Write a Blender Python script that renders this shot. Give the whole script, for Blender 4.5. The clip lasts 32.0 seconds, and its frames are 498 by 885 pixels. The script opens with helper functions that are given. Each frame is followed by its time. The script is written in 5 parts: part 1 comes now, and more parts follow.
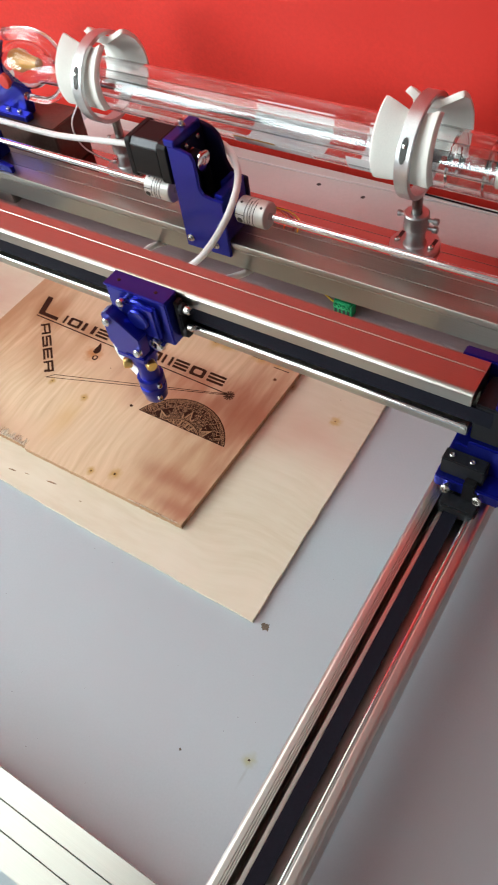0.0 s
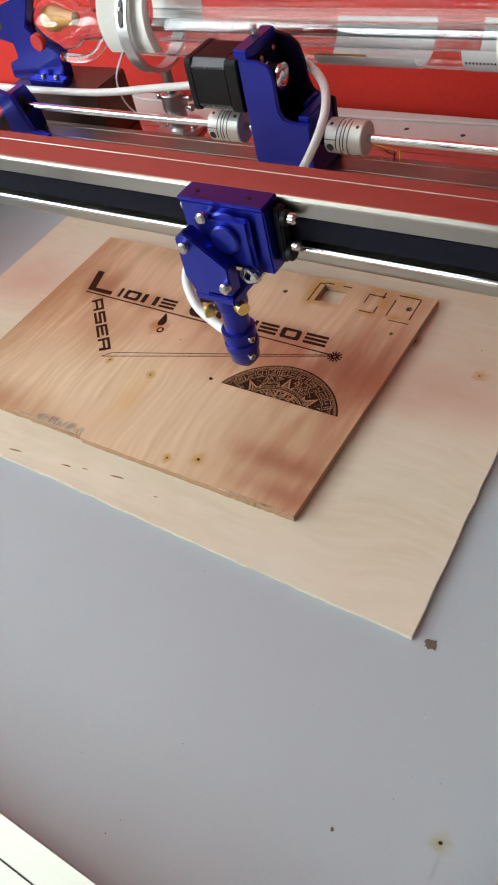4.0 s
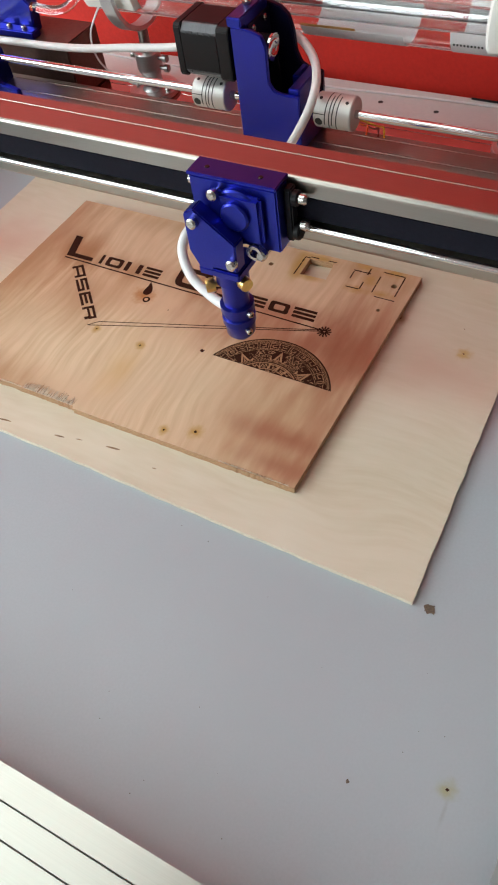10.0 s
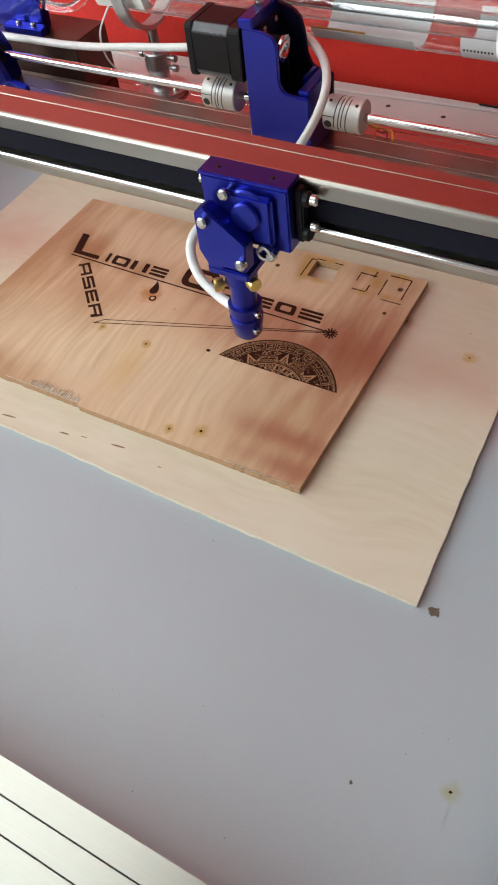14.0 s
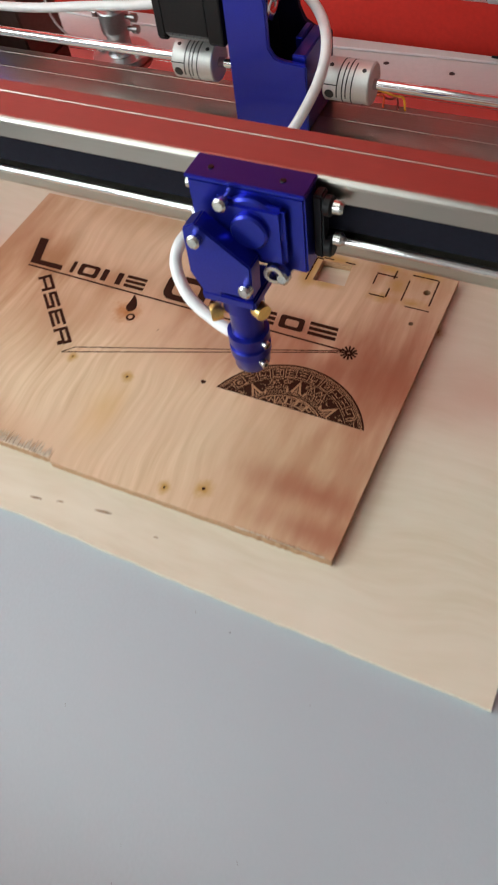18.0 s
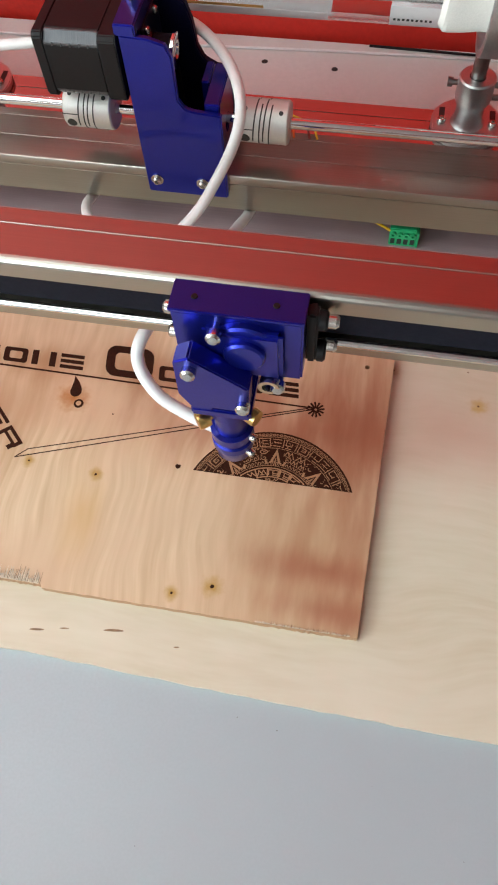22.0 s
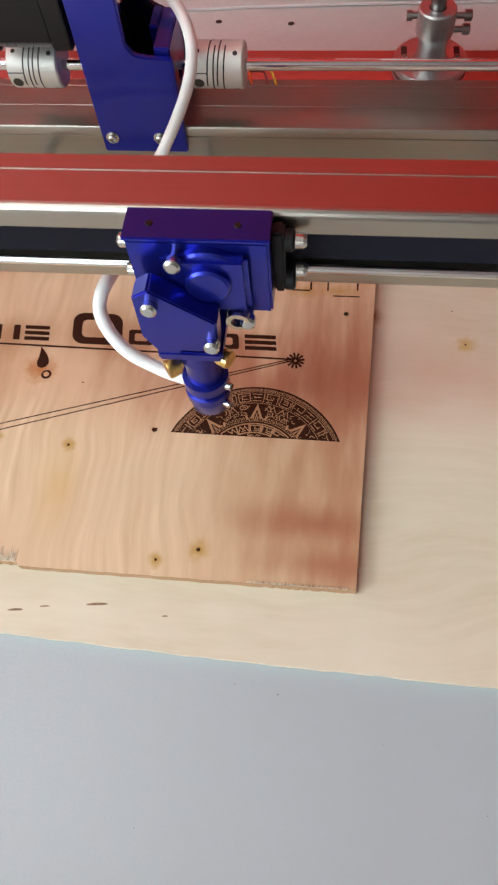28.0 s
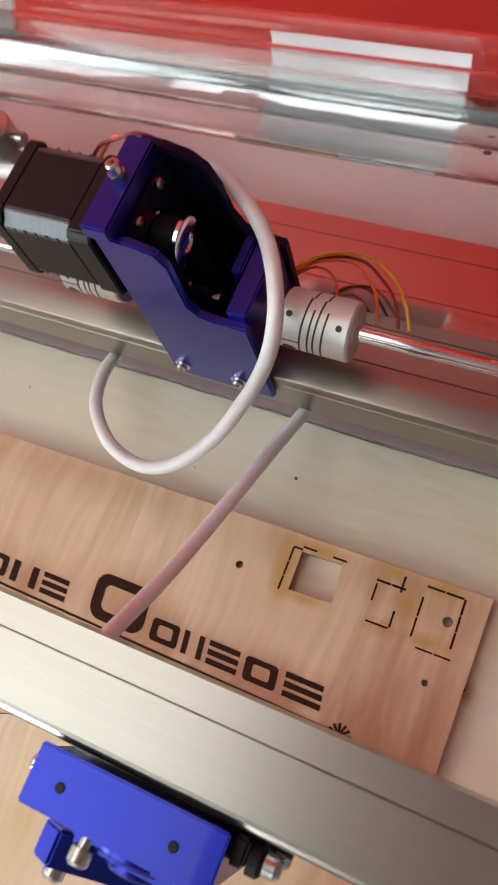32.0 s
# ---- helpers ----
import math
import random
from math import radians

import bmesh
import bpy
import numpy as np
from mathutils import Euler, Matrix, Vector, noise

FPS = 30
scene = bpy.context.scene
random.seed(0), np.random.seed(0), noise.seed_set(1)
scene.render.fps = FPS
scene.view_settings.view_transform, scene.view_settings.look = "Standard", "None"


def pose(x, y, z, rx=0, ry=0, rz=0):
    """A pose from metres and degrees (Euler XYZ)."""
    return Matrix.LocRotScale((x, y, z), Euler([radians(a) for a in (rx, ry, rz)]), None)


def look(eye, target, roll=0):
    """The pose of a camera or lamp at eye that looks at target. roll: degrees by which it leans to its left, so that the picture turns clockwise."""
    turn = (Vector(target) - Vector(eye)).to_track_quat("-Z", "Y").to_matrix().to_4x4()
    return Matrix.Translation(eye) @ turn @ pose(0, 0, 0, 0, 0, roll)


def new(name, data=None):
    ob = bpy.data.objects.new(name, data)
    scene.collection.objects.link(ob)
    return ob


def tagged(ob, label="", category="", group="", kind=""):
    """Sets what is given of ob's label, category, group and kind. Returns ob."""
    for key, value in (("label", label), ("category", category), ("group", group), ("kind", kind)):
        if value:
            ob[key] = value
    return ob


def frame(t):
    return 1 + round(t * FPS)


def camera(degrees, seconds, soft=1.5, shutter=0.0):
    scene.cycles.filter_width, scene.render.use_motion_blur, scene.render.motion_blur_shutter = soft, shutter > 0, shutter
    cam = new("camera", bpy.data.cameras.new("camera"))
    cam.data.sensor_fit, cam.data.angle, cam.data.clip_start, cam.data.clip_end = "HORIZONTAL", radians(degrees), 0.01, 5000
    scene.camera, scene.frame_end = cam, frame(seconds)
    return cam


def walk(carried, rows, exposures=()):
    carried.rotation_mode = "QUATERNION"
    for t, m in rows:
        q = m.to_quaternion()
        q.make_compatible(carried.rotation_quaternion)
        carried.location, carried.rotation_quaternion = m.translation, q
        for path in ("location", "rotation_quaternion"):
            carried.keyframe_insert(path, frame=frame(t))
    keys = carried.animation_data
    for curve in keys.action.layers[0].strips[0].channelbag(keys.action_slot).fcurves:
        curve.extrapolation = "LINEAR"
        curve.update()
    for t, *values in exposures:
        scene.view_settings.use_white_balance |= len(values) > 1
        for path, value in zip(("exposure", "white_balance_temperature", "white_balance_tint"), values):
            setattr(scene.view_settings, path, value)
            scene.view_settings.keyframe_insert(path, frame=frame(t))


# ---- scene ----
cam = camera(36.84, 32.0, soft=2.0, shutter=0.5)
# seconds, eye and aim in metres, roll in degrees
PATH = [
    (0, (0.255, -0.195, 0.502), (-0.545, 0.731, -1.08), -11.1),
    (0.5, (0.252, -0.202, 0.512), (-0.58, 0.709, -1.062), -11.0),
    (1, (0.256, -0.21, 0.512), (-0.619, 0.651, -1.066), -12.7),
    (1.5, (0.251, -0.216, 0.508), (-0.623, 0.639, -1.075), -12.4),
    (2, (0.254, -0.231, 0.487), (-0.627, 0.667, -1.068), -13.5),
    (2.5, (0.26, -0.254, 0.488), (-0.604, 0.611, -1.094), -13.5),
    (3, (0.228, -0.213, 0.406), (-0.583, 0.562, -1.25), -19.3),
    (3.5, (0.194, -0.19, 0.358), (-0.763, 0.739, -1.132), -18.9),
    (5.5, (0.133, -0.225, 0.379), (-0.656, 0.841, -1.118), -9.4),
    (6, (0.13, -0.213, 0.382), (-0.661, 0.794, -1.155), -10.5),
    (6.5, (0.131, -0.213, 0.384), (-0.648, 0.8, -1.155), -10.5),
    (7, (0.13, -0.213, 0.382), (-0.645, 0.791, -1.165), -11.0),
    (7.5, (0.132, -0.214, 0.386), (-0.618, 0.796, -1.169), -10.7),
    (8, (0.132, -0.213, 0.385), (-0.62, 0.787, -1.175), -11.3),
    (8.5, (0.129, -0.218, 0.382), (-0.593, 0.796, -1.183), -9.9),
    (9, (0.13, -0.219, 0.385), (-0.593, 0.789, -1.185), -10.1),
    (9.5, (0.13, -0.218, 0.382), (-0.606, 0.781, -1.186), -10.6),
    (10, (0.133, -0.217, 0.383), (-0.597, 0.782, -1.188), -10.5),
    (10.5, (0.131, -0.215, 0.381), (-0.601, 0.779, -1.192), -10.6),
    (11, (0.129, -0.216, 0.382), (-0.6, 0.78, -1.192), -10.0),
    (11.5, (0.127, -0.218, 0.383), (-0.603, 0.781, -1.188), -9.7),
    (12, (0.127, -0.219, 0.383), (-0.601, 0.783, -1.187), -9.5),
    (12.5, (0.127, -0.219, 0.384), (-0.597, 0.784, -1.188), -9.4),
    (13, (0.127, -0.22, 0.383), (-0.594, 0.784, -1.189), -9.2),
    (13.5, (0.127, -0.22, 0.383), (-0.594, 0.788, -1.186), -9.1),
    (14, (0.128, -0.221, 0.383), (-0.594, 0.788, -1.186), -9.1),
    (14.5, (0.127, -0.22, 0.383), (-0.589, 0.785, -1.19), -9.0),
    (16.5, (0.098, -0.185, 0.364), (-0.627, 0.816, -1.208), -10.6),
    (17, (0.094, -0.198, 0.371), (-0.626, 0.82, -1.193), -9.9),
    (17.5, (0.083, -0.175, 0.351), (-0.592, 0.837, -1.236), -9.3),
    (18, (0.063, -0.146, 0.348), (-0.566, 0.807, -1.295), -10.8),
    (18.5, (0.009, -0.092, 0.433), (-0.425, 0.819, -1.294), -7.6),
    (19, (-0.031, -0.089, 0.42), (-0.286, 0.746, -1.379), -4.7),
    (19.5, (-0.027, -0.078, 0.4), (-0.293, 0.746, -1.403), -6.4),
    (20, (-0.044, -0.085, 0.394), (-0.307, 0.759, -1.4), -5.4),
    (20.5, (-0.027, -0.091, 0.394), (-0.291, 0.78, -1.388), -6.6),
    (21, (-0.02, -0.091, 0.393), (-0.26, 0.781, -1.391), -6.0),
    (21.5, (-0.025, -0.09, 0.396), (-0.244, 0.794, -1.385), -4.4),
    (22, (-0.023, -0.089, 0.394), (-0.253, 0.794, -1.386), -5.2),
    (22.5, (-0.029, -0.088, 0.397), (-0.239, 0.79, -1.388), -3.9),
    (23, (-0.032, -0.092, 0.393), (-0.258, 0.783, -1.392), -4.6),
    (23.5, (-0.034, -0.094, 0.389), (-0.255, 0.771, -1.4), -4.3),
    (24, (-0.028, -0.098, 0.387), (-0.248, 0.768, -1.402), -4.9),
    (24.5, (-0.033, -0.1, 0.385), (-0.234, 0.752, -1.413), -4.0),
    (25, (-0.029, -0.101, 0.374), (-0.245, 0.763, -1.417), -5.9),
    (25.5, (-0.027, -0.104, 0.37), (-0.221, 0.799, -1.404), -5.4),
    (27.5, (-0.014, -0.107, 0.355), (-0.202, 0.803, -1.416), -7.1),
    (28, (-0.014, -0.104, 0.36), (-0.237, 0.804, -1.408), -8.9),
    (28.5, (-0.019, -0.102, 0.393), (-0.285, 0.856, -1.343), -10.7),
    (29, (-0.035, -0.064, 0.41), (-0.323, 0.842, -1.35), -13.4),
    (29.5, (-0.054, -0.009, 0.411), (-0.298, 0.813, -1.396), -12.3),
    (30, (-0.052, 0.052, 0.397), (-0.381, 0.794, -1.43), -19.8),
    (30.5, (-0.034, 0.095, 0.383), (-0.419, 0.79, -1.453), -24.4),
    (31, (-0.023, 0.104, 0.381), (-0.531, 0.858, -1.4), -22.6),
    (31.5, (-0.003, 0.117, 0.376), (-0.602, 0.789, -1.41), -26.4),
    (32, (-0.007, 0.14, 0.352), (-0.639, 0.68, -1.467), -29.3),
]
walk(cam, [(t, look(eye, target, roll)) for t, eye, target, roll in PATH],
     ((0.0, 0.26), (1.0, 0.10), (2.0, 0.04), (2.5, 0.04), (3.0, 0.10), (3.5, 0.02), (6.0, -0.04), (14.0, -0.03), (17.0, -0.10), (19.0, 0.12), (22.0, 0.18), (28.0, 0.20), (29.5, 0.15), (31.0, 0.18), (32.0, 0.08)))

# ---- world and light ----
world = bpy.data.worlds.new("world")
world.use_nodes = True
scene.world = world
world.node_tree.nodes["Background"].inputs[0].default_value = (0.75, 0.85, 1.0, 1)
world.node_tree.nodes["Background"].inputs[1].default_value = 0.3


def area(name, eye, target, sx, sy, watts, color):
    la = bpy.data.lights.new(name, "AREA")
    la.shape, la.size, la.size_y, la.energy, la.color = "RECTANGLE", sx, sy, watts, color
    ob = new(name, la)
    ob.matrix_world = look(eye, target)
    return ob


area("window_daylight", (-1.52, -0.75, 0.75), (0.2, 0.0, 0.0), 1.3, 1.0, 23, (0.84, 0.96, 0.985))
area("window_daylight", (-1.0, -2.1, 0.81), (-0.3, 0.2, 0.0), 1.05, 0.75, 21, (0.84, 0.96, 0.985))

# ---- materials ----


def material(name, base=(0.8, 0.8, 0.8), rough=0.5, metal=0.0, bump=0.0, scale=400.0, stretch=(1, 1, 1),
             vary=0.0, second=None, spec=0.5, stain=None, stain_scale=8.0, rough_vary=0.0, coat=0.0):
    """Principled material with grain (noise stretched along an axis), slow stains and a fine bump."""
    m = bpy.data.materials.new(name)
    m.use_nodes = True
    nt = m.node_tree
    b = nt.nodes["Principled BSDF"]
    b.inputs["Base Color"].default_value = (*base, 1)
    b.inputs["Roughness"].default_value = rough
    b.inputs["Metallic"].default_value = metal
    b.inputs["Specular IOR Level"].default_value = spec
    b.inputs["Coat Weight"].default_value = coat
    geo = nt.nodes.new("ShaderNodeNewGeometry")
    mp = nt.nodes.new("ShaderNodeMapping")
    mp.inputs["Scale"].default_value = stretch
    nt.links.new(geo.outputs["Position"], mp.inputs[0])
    n = nt.nodes.new("ShaderNodeTexNoise")
    n.inputs["Scale"].default_value = scale
    n.inputs["Detail"].default_value = 6
    nt.links.new(mp.outputs[0], n.inputs[0])
    color = None
    if vary:
        mix = nt.nodes.new("ShaderNodeMix")
        mix.data_type = "RGBA"
        other = second or tuple(c * (1 - vary) for c in base)
        mix.inputs[6].default_value, mix.inputs[7].default_value = (*base, 1), (*other, 1)
        ramp = nt.nodes.new("ShaderNodeMapRange")
        ramp.inputs[1].default_value, ramp.inputs[2].default_value = 0.35, 0.68
        nt.links.new(n.outputs[0], ramp.inputs[0])
        nt.links.new(ramp.outputs[0], mix.inputs[0])
        color = mix.outputs[2]
    if stain:
        n2 = nt.nodes.new("ShaderNodeTexNoise")
        n2.inputs["Scale"].default_value = stain_scale
        n2.inputs["Detail"].default_value = 4
        nt.links.new(geo.outputs["Position"], n2.inputs[0])
        r2 = nt.nodes.new("ShaderNodeMapRange")
        r2.inputs[1].default_value, r2.inputs[2].default_value = 0.42, 0.72
        nt.links.new(n2.outputs[0], r2.inputs[0])
        mix2 = nt.nodes.new("ShaderNodeMix")
        mix2.data_type = "RGBA"
        mix2.inputs[6].default_value, mix2.inputs[7].default_value = (*base, 1), (*stain, 1)
        if color:
            nt.links.new(color, mix2.inputs[6])
        nt.links.new(r2.outputs[0], mix2.inputs[0])
        color = mix2.outputs[2]
    if color:
        nt.links.new(color, b.inputs["Base Color"])
    if rough_vary:
        rr = nt.nodes.new("ShaderNodeMapRange")
        rr.inputs[3].default_value, rr.inputs[4].default_value = rough - rough_vary, rough + rough_vary
        nt.links.new(n.outputs[0], rr.inputs[0])
        nt.links.new(rr.outputs[0], b.inputs["Roughness"])
    if bump:
        bp = nt.nodes.new("ShaderNodeBump")
        bp.inputs["Strength"].default_value = bump
        bp.inputs["Distance"].default_value = 0.0006
        nt.links.new(n.outputs[0], bp.inputs["Height"])
        nt.links.new(bp.outputs[0], b.inputs["Normal"])
    return m


def glass(name, tint=(1, 1, 1), rough=0.0, ior=1.47):
    m = bpy.data.materials.new(name)
    m.use_nodes = True
    b = m.node_tree.nodes["Principled BSDF"]
    b.inputs["Base Color"].default_value = (*tint, 1)
    b.inputs["Roughness"].default_value = rough
    b.inputs["IOR"].default_value = ior
    b.inputs["Transmission Weight"].default_value = 1.0
    return m


def glowing(name, color, strength):
    m = bpy.data.materials.new(name)
    m.use_nodes = True
    b = m.node_tree.nodes["Principled BSDF"]
    b.inputs["Base Color"].default_value = (*color, 1)
    b.inputs["Emission Color"].default_value = (*color, 1)
    b.inputs["Emission Strength"].default_value = strength
    return m


M_WALL = material("red_paint", (0.66, 0.033, 0.022), 0.55, bump=0.06, scale=300, vary=0.12, stain=(0.61, 0.028, 0.019), stain_scale=3, spec=0.3)
M_WHITE = material("white_paint", (0.78, 0.78, 0.76), 0.6, bump=0.05, scale=200, vary=0.06)
M_BOARD = material("white_plastic_board", (0.70, 0.675, 0.67), 0.45, bump=0.02, scale=300, vary=0.06, stain=(0.64, 0.61, 0.60), stain_scale=8)
M_CEIL = material("grey_ceiling", (0.42, 0.42, 0.41), 0.8, bump=0.1, scale=120, vary=0.12)
M_EAST = material("mid_grey_paint", (0.25, 0.24, 0.235), 0.7, vary=0.1, scale=40)
M_FLOOR = material("brown_floor", (0.22, 0.13, 0.075), 0.5, scale=30, stretch=(1, 8, 1), vary=0.4)
M_TABLE = material("grey_laminate", (0.412, 0.466, 0.503), 0.40, bump=0.02, scale=700, vary=0.05, stain=(0.390, 0.434, 0.466), stain_scale=5)
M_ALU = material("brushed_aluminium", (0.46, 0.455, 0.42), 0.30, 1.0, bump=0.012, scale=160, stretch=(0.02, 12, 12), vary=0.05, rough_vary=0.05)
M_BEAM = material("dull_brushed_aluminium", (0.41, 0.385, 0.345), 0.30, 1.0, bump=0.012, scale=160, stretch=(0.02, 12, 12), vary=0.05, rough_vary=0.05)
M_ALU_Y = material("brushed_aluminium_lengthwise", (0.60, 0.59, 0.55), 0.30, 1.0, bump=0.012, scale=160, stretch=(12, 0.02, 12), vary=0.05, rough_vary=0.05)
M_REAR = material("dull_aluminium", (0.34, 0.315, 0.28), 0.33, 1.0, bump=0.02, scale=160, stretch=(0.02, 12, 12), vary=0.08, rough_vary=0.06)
M_STAND = material("grey_aluminium", (0.60, 0.605, 0.61), 0.40, 1.0, bump=0.04, scale=900, vary=0.10)
M_COUPLING = material("matte_aluminium", (0.66, 0.65, 0.62), 0.5, 0.65, bump=0.03, scale=900, vary=0.06)
M_MIRROR = material("polished_aluminium", (0.54, 0.50, 0.475), 0.10, 1.0, bump=0.01, scale=160, stretch=(0.02, 12, 12), vary=0.04)
M_SATIN = material("satin_aluminium", (0.80, 0.80, 0.785), 0.47, 1.0, bump=0.04, scale=900, vary=0.08)
M_CHROME = material("polished_steel", (0.72, 0.72, 0.73), 0.07, 1.0, bump=0.01, scale=500, vary=0.05)
M_ROD = material("dull_steel", (0.34, 0.32, 0.31), 0.28, 1.0, vary=0.1, scale=300)
M_SCREW = material("zinc_screw", (0.62, 0.60, 0.57), 0.25, 1.0, vary=0.15, scale=800)
M_BLUE = material("blue_anodised", (0.018, 0.028, 0.36), 0.30, 0.85, bump=0.03, scale=1200, vary=0.12, rough_vary=0.05, coat=0.3)
# Blue anodising darkened to paint in the shaded inside of the bracket.
M_BLUE_SHADE = material("shaded_blue_anodised", (0.008, 0.009, 0.05), 0.4, 0.7, bump=0.03, scale=1200, vary=0.12)
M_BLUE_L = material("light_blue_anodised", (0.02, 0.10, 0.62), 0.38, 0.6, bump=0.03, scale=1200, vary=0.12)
M_BLACK = material("black_rubber", (0.012, 0.012, 0.014), 0.55, bump=0.08, scale=900, vary=0.3, spec=0.25)
M_BELT = material("black_belt", (0.011, 0.011, 0.018), 0.6, bump=0.2, scale=500, vary=0.2, spec=0.08)
M_DARK = material("black_metal", (0.009, 0.008, 0.009), 0.45, 0.0, bump=0.06, scale=600, vary=0.2, spec=0.22)
M_SLOT = material("dark_groove", (0.05, 0.048, 0.045), 0.5, 0.6, vary=0.2)
M_LAMIN = material("steel_laminations", (0.13, 0.135, 0.145), 0.4, 0.8, bump=0.3, scale=500, stretch=(12, 0.2, 0.2), vary=0.25)
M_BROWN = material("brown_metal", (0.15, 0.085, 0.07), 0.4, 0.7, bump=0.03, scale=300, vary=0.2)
# Tint of the shaded gap under the rear profile, painted on a strip.
M_SHADE_STRIP = material("shade_strip_tint", (0.47, 0.33, 0.34), 0.32, 0.15, bump=0.02, scale=160, stretch=(0.02, 12, 12), vary=0.12)
M_BRASS = material("brass", (0.72, 0.50, 0.18), 0.28, 1.0, vary=0.15, scale=600)
M_HOSE = material("milky_silicone", (0.80, 0.78, 0.77), 0.35, vary=0.06, scale=200, spec=0.4)
M_HOSE.node_tree.nodes["Principled BSDF"].inputs["Subsurface Weight"].default_value = 0.12
M_HOSE.node_tree.nodes["Principled BSDF"].inputs["Subsurface Radius"].default_value = (0.004, 0.004, 0.004)
M_FOAM = material("white_foam", (0.82, 0.81, 0.76), 0.9, bump=0.3, scale=900, vary=0.05, spec=0.2)
M_GREEN = material("green_plastic", (0.02, 0.40, 0.16), 0.4, vary=0.1)
M_PLATE = material("tan_plywood", (0.74, 0.560, 0.378), 0.5, bump=0.05, scale=30, stretch=(8, 0.4, 4), vary=0.32, second=(0.60, 0.415, 0.25),
                   stain=(0.66, 0.465, 0.305), stain_scale=14)
M_PLATE_EDGE = material("plywood_edge", (0.50, 0.29, 0.155), 0.7, scale=500, stretch=(1, 1, 6), vary=0.45)
M_SHEET = material("pale_plywood", (0.67, 0.595, 0.465), 0.52, bump=0.05, scale=40, stretch=(0.8, 6, 4), vary=0.16, second=(0.62, 0.535, 0.395),
                   stain=(0.70, 0.635, 0.515), stain_scale=9)
M_SHEET_EDGE = material("pale_plywood_edge", (0.80, 0.70, 0.54), 0.7, scale=400, stretch=(1, 1, 8), vary=0.4)
M_BURN = material("burnt_wood", (0.042, 0.013, 0.006), 0.7, bump=0.3, scale=900, vary=0.4, spec=0.12)
M_BURN_SOFT = material("scorched_wood", (0.19, 0.075, 0.028), 0.6, bump=0.2, scale=900, vary=0.4)
M_GLASS = glass("clear_glass")
M_WATER = glass("inner_glass", (0.97, 0.97, 0.97))
M_LABEL = material("white_label", (0.80, 0.78, 0.78), 0.5, vary=0.05, scale=300)
M_TAG = material("thin_paper_label", (0.86, 0.83, 0.83), 0.5, vary=0.05, scale=300)
M_TAG.node_tree.nodes["Principled BSDF"].inputs["Transmission Weight"].default_value = 0.4
M_INK = material("black_ink", (0.02, 0.02, 0.02), 0.5)
M_AMBER = material("amber_seal", (0.62, 0.30, 0.06), 0.4, vary=0.3, scale=300)
M_RED = material("red_plastic", (0.55, 0.03, 0.02), 0.4, vary=0.1)
M_ORANGE = material("orange_insulation", (0.85, 0.15, 0.03), 0.45, vary=0.1)
M_YELLOW = material("yellow_insulation", (0.78, 0.48, 0.02), 0.45, vary=0.1)
M_MAROON = material("dark_red_insulation", (0.22, 0.02, 0.02), 0.45, vary=0.1)
M_LAMP = glowing("lamp_diffuser", (0.90, 1.0, 0.96), 1.75)
M_SKY = glowing("window_sky", (0.86, 0.97, 0.97), 2.5)


def blotch(m, centre, radii, color, amount, grain=30.0, along=(1, 1, 1)):
    """A soft-edged patch (stain, painted shade) of its own shape on a material, uneven by noise."""
    nt = m.node_tree
    b = nt.nodes["Principled BSDF"]
    geo = nt.nodes.new("ShaderNodeNewGeometry")
    sub = nt.nodes.new("ShaderNodeVectorMath")
    sub.operation = "SUBTRACT"
    sub.inputs[1].default_value = (centre[0], centre[1], 0)
    nt.links.new(geo.outputs["Position"], sub.inputs[0])
    mul = nt.nodes.new("ShaderNodeVectorMath")
    mul.operation = "MULTIPLY"
    mul.inputs[1].default_value = (1 / radii[0], 1 / radii[1], 0)
    nt.links.new(sub.outputs[0], mul.inputs[0])
    ln = nt.nodes.new("ShaderNodeVectorMath")
    ln.operation = "LENGTH"
    nt.links.new(mul.outputs[0], ln.inputs[0])
    n = nt.nodes.new("ShaderNodeTexNoise")
    n.inputs["Scale"].default_value = grain
    n.inputs["Detail"].default_value = 7
    st = nt.nodes.new("ShaderNodeVectorMath")
    st.operation = "MULTIPLY"
    st.inputs[1].default_value = along
    nt.links.new(geo.outputs["Position"], st.inputs[0])
    nt.links.new(st.outputs[0], n.inputs[0])
    add = nt.nodes.new("ShaderNodeMath")
    add.operation = "MULTIPLY_ADD"
    add.inputs[1].default_value = 1.1
    nt.links.new(n.outputs[0], add.inputs[0])
    nt.links.new(ln.outputs["Value"], add.inputs[2])
    r = nt.nodes.new("ShaderNodeMapRange")
    r.interpolation_type = "SMOOTHSTEP"
    r.inputs[1].default_value, r.inputs[2].default_value, r.inputs[3].default_value, r.inputs[4].default_value = 0.45, 1.6, amount, 0.0
    nt.links.new(add.outputs[0], r.inputs[0])
    mix = nt.nodes.new("ShaderNodeMix")
    mix.data_type = "RGBA"
    old = b.inputs["Base Color"].links[0].from_socket
    nt.links.new(old, mix.inputs[6])
    mix.inputs[7].default_value = (*color, 1)
    nt.links.new(r.outputs[0], mix.inputs[0])
    nt.links.new(mix.outputs[2], b.inputs["Base Color"])


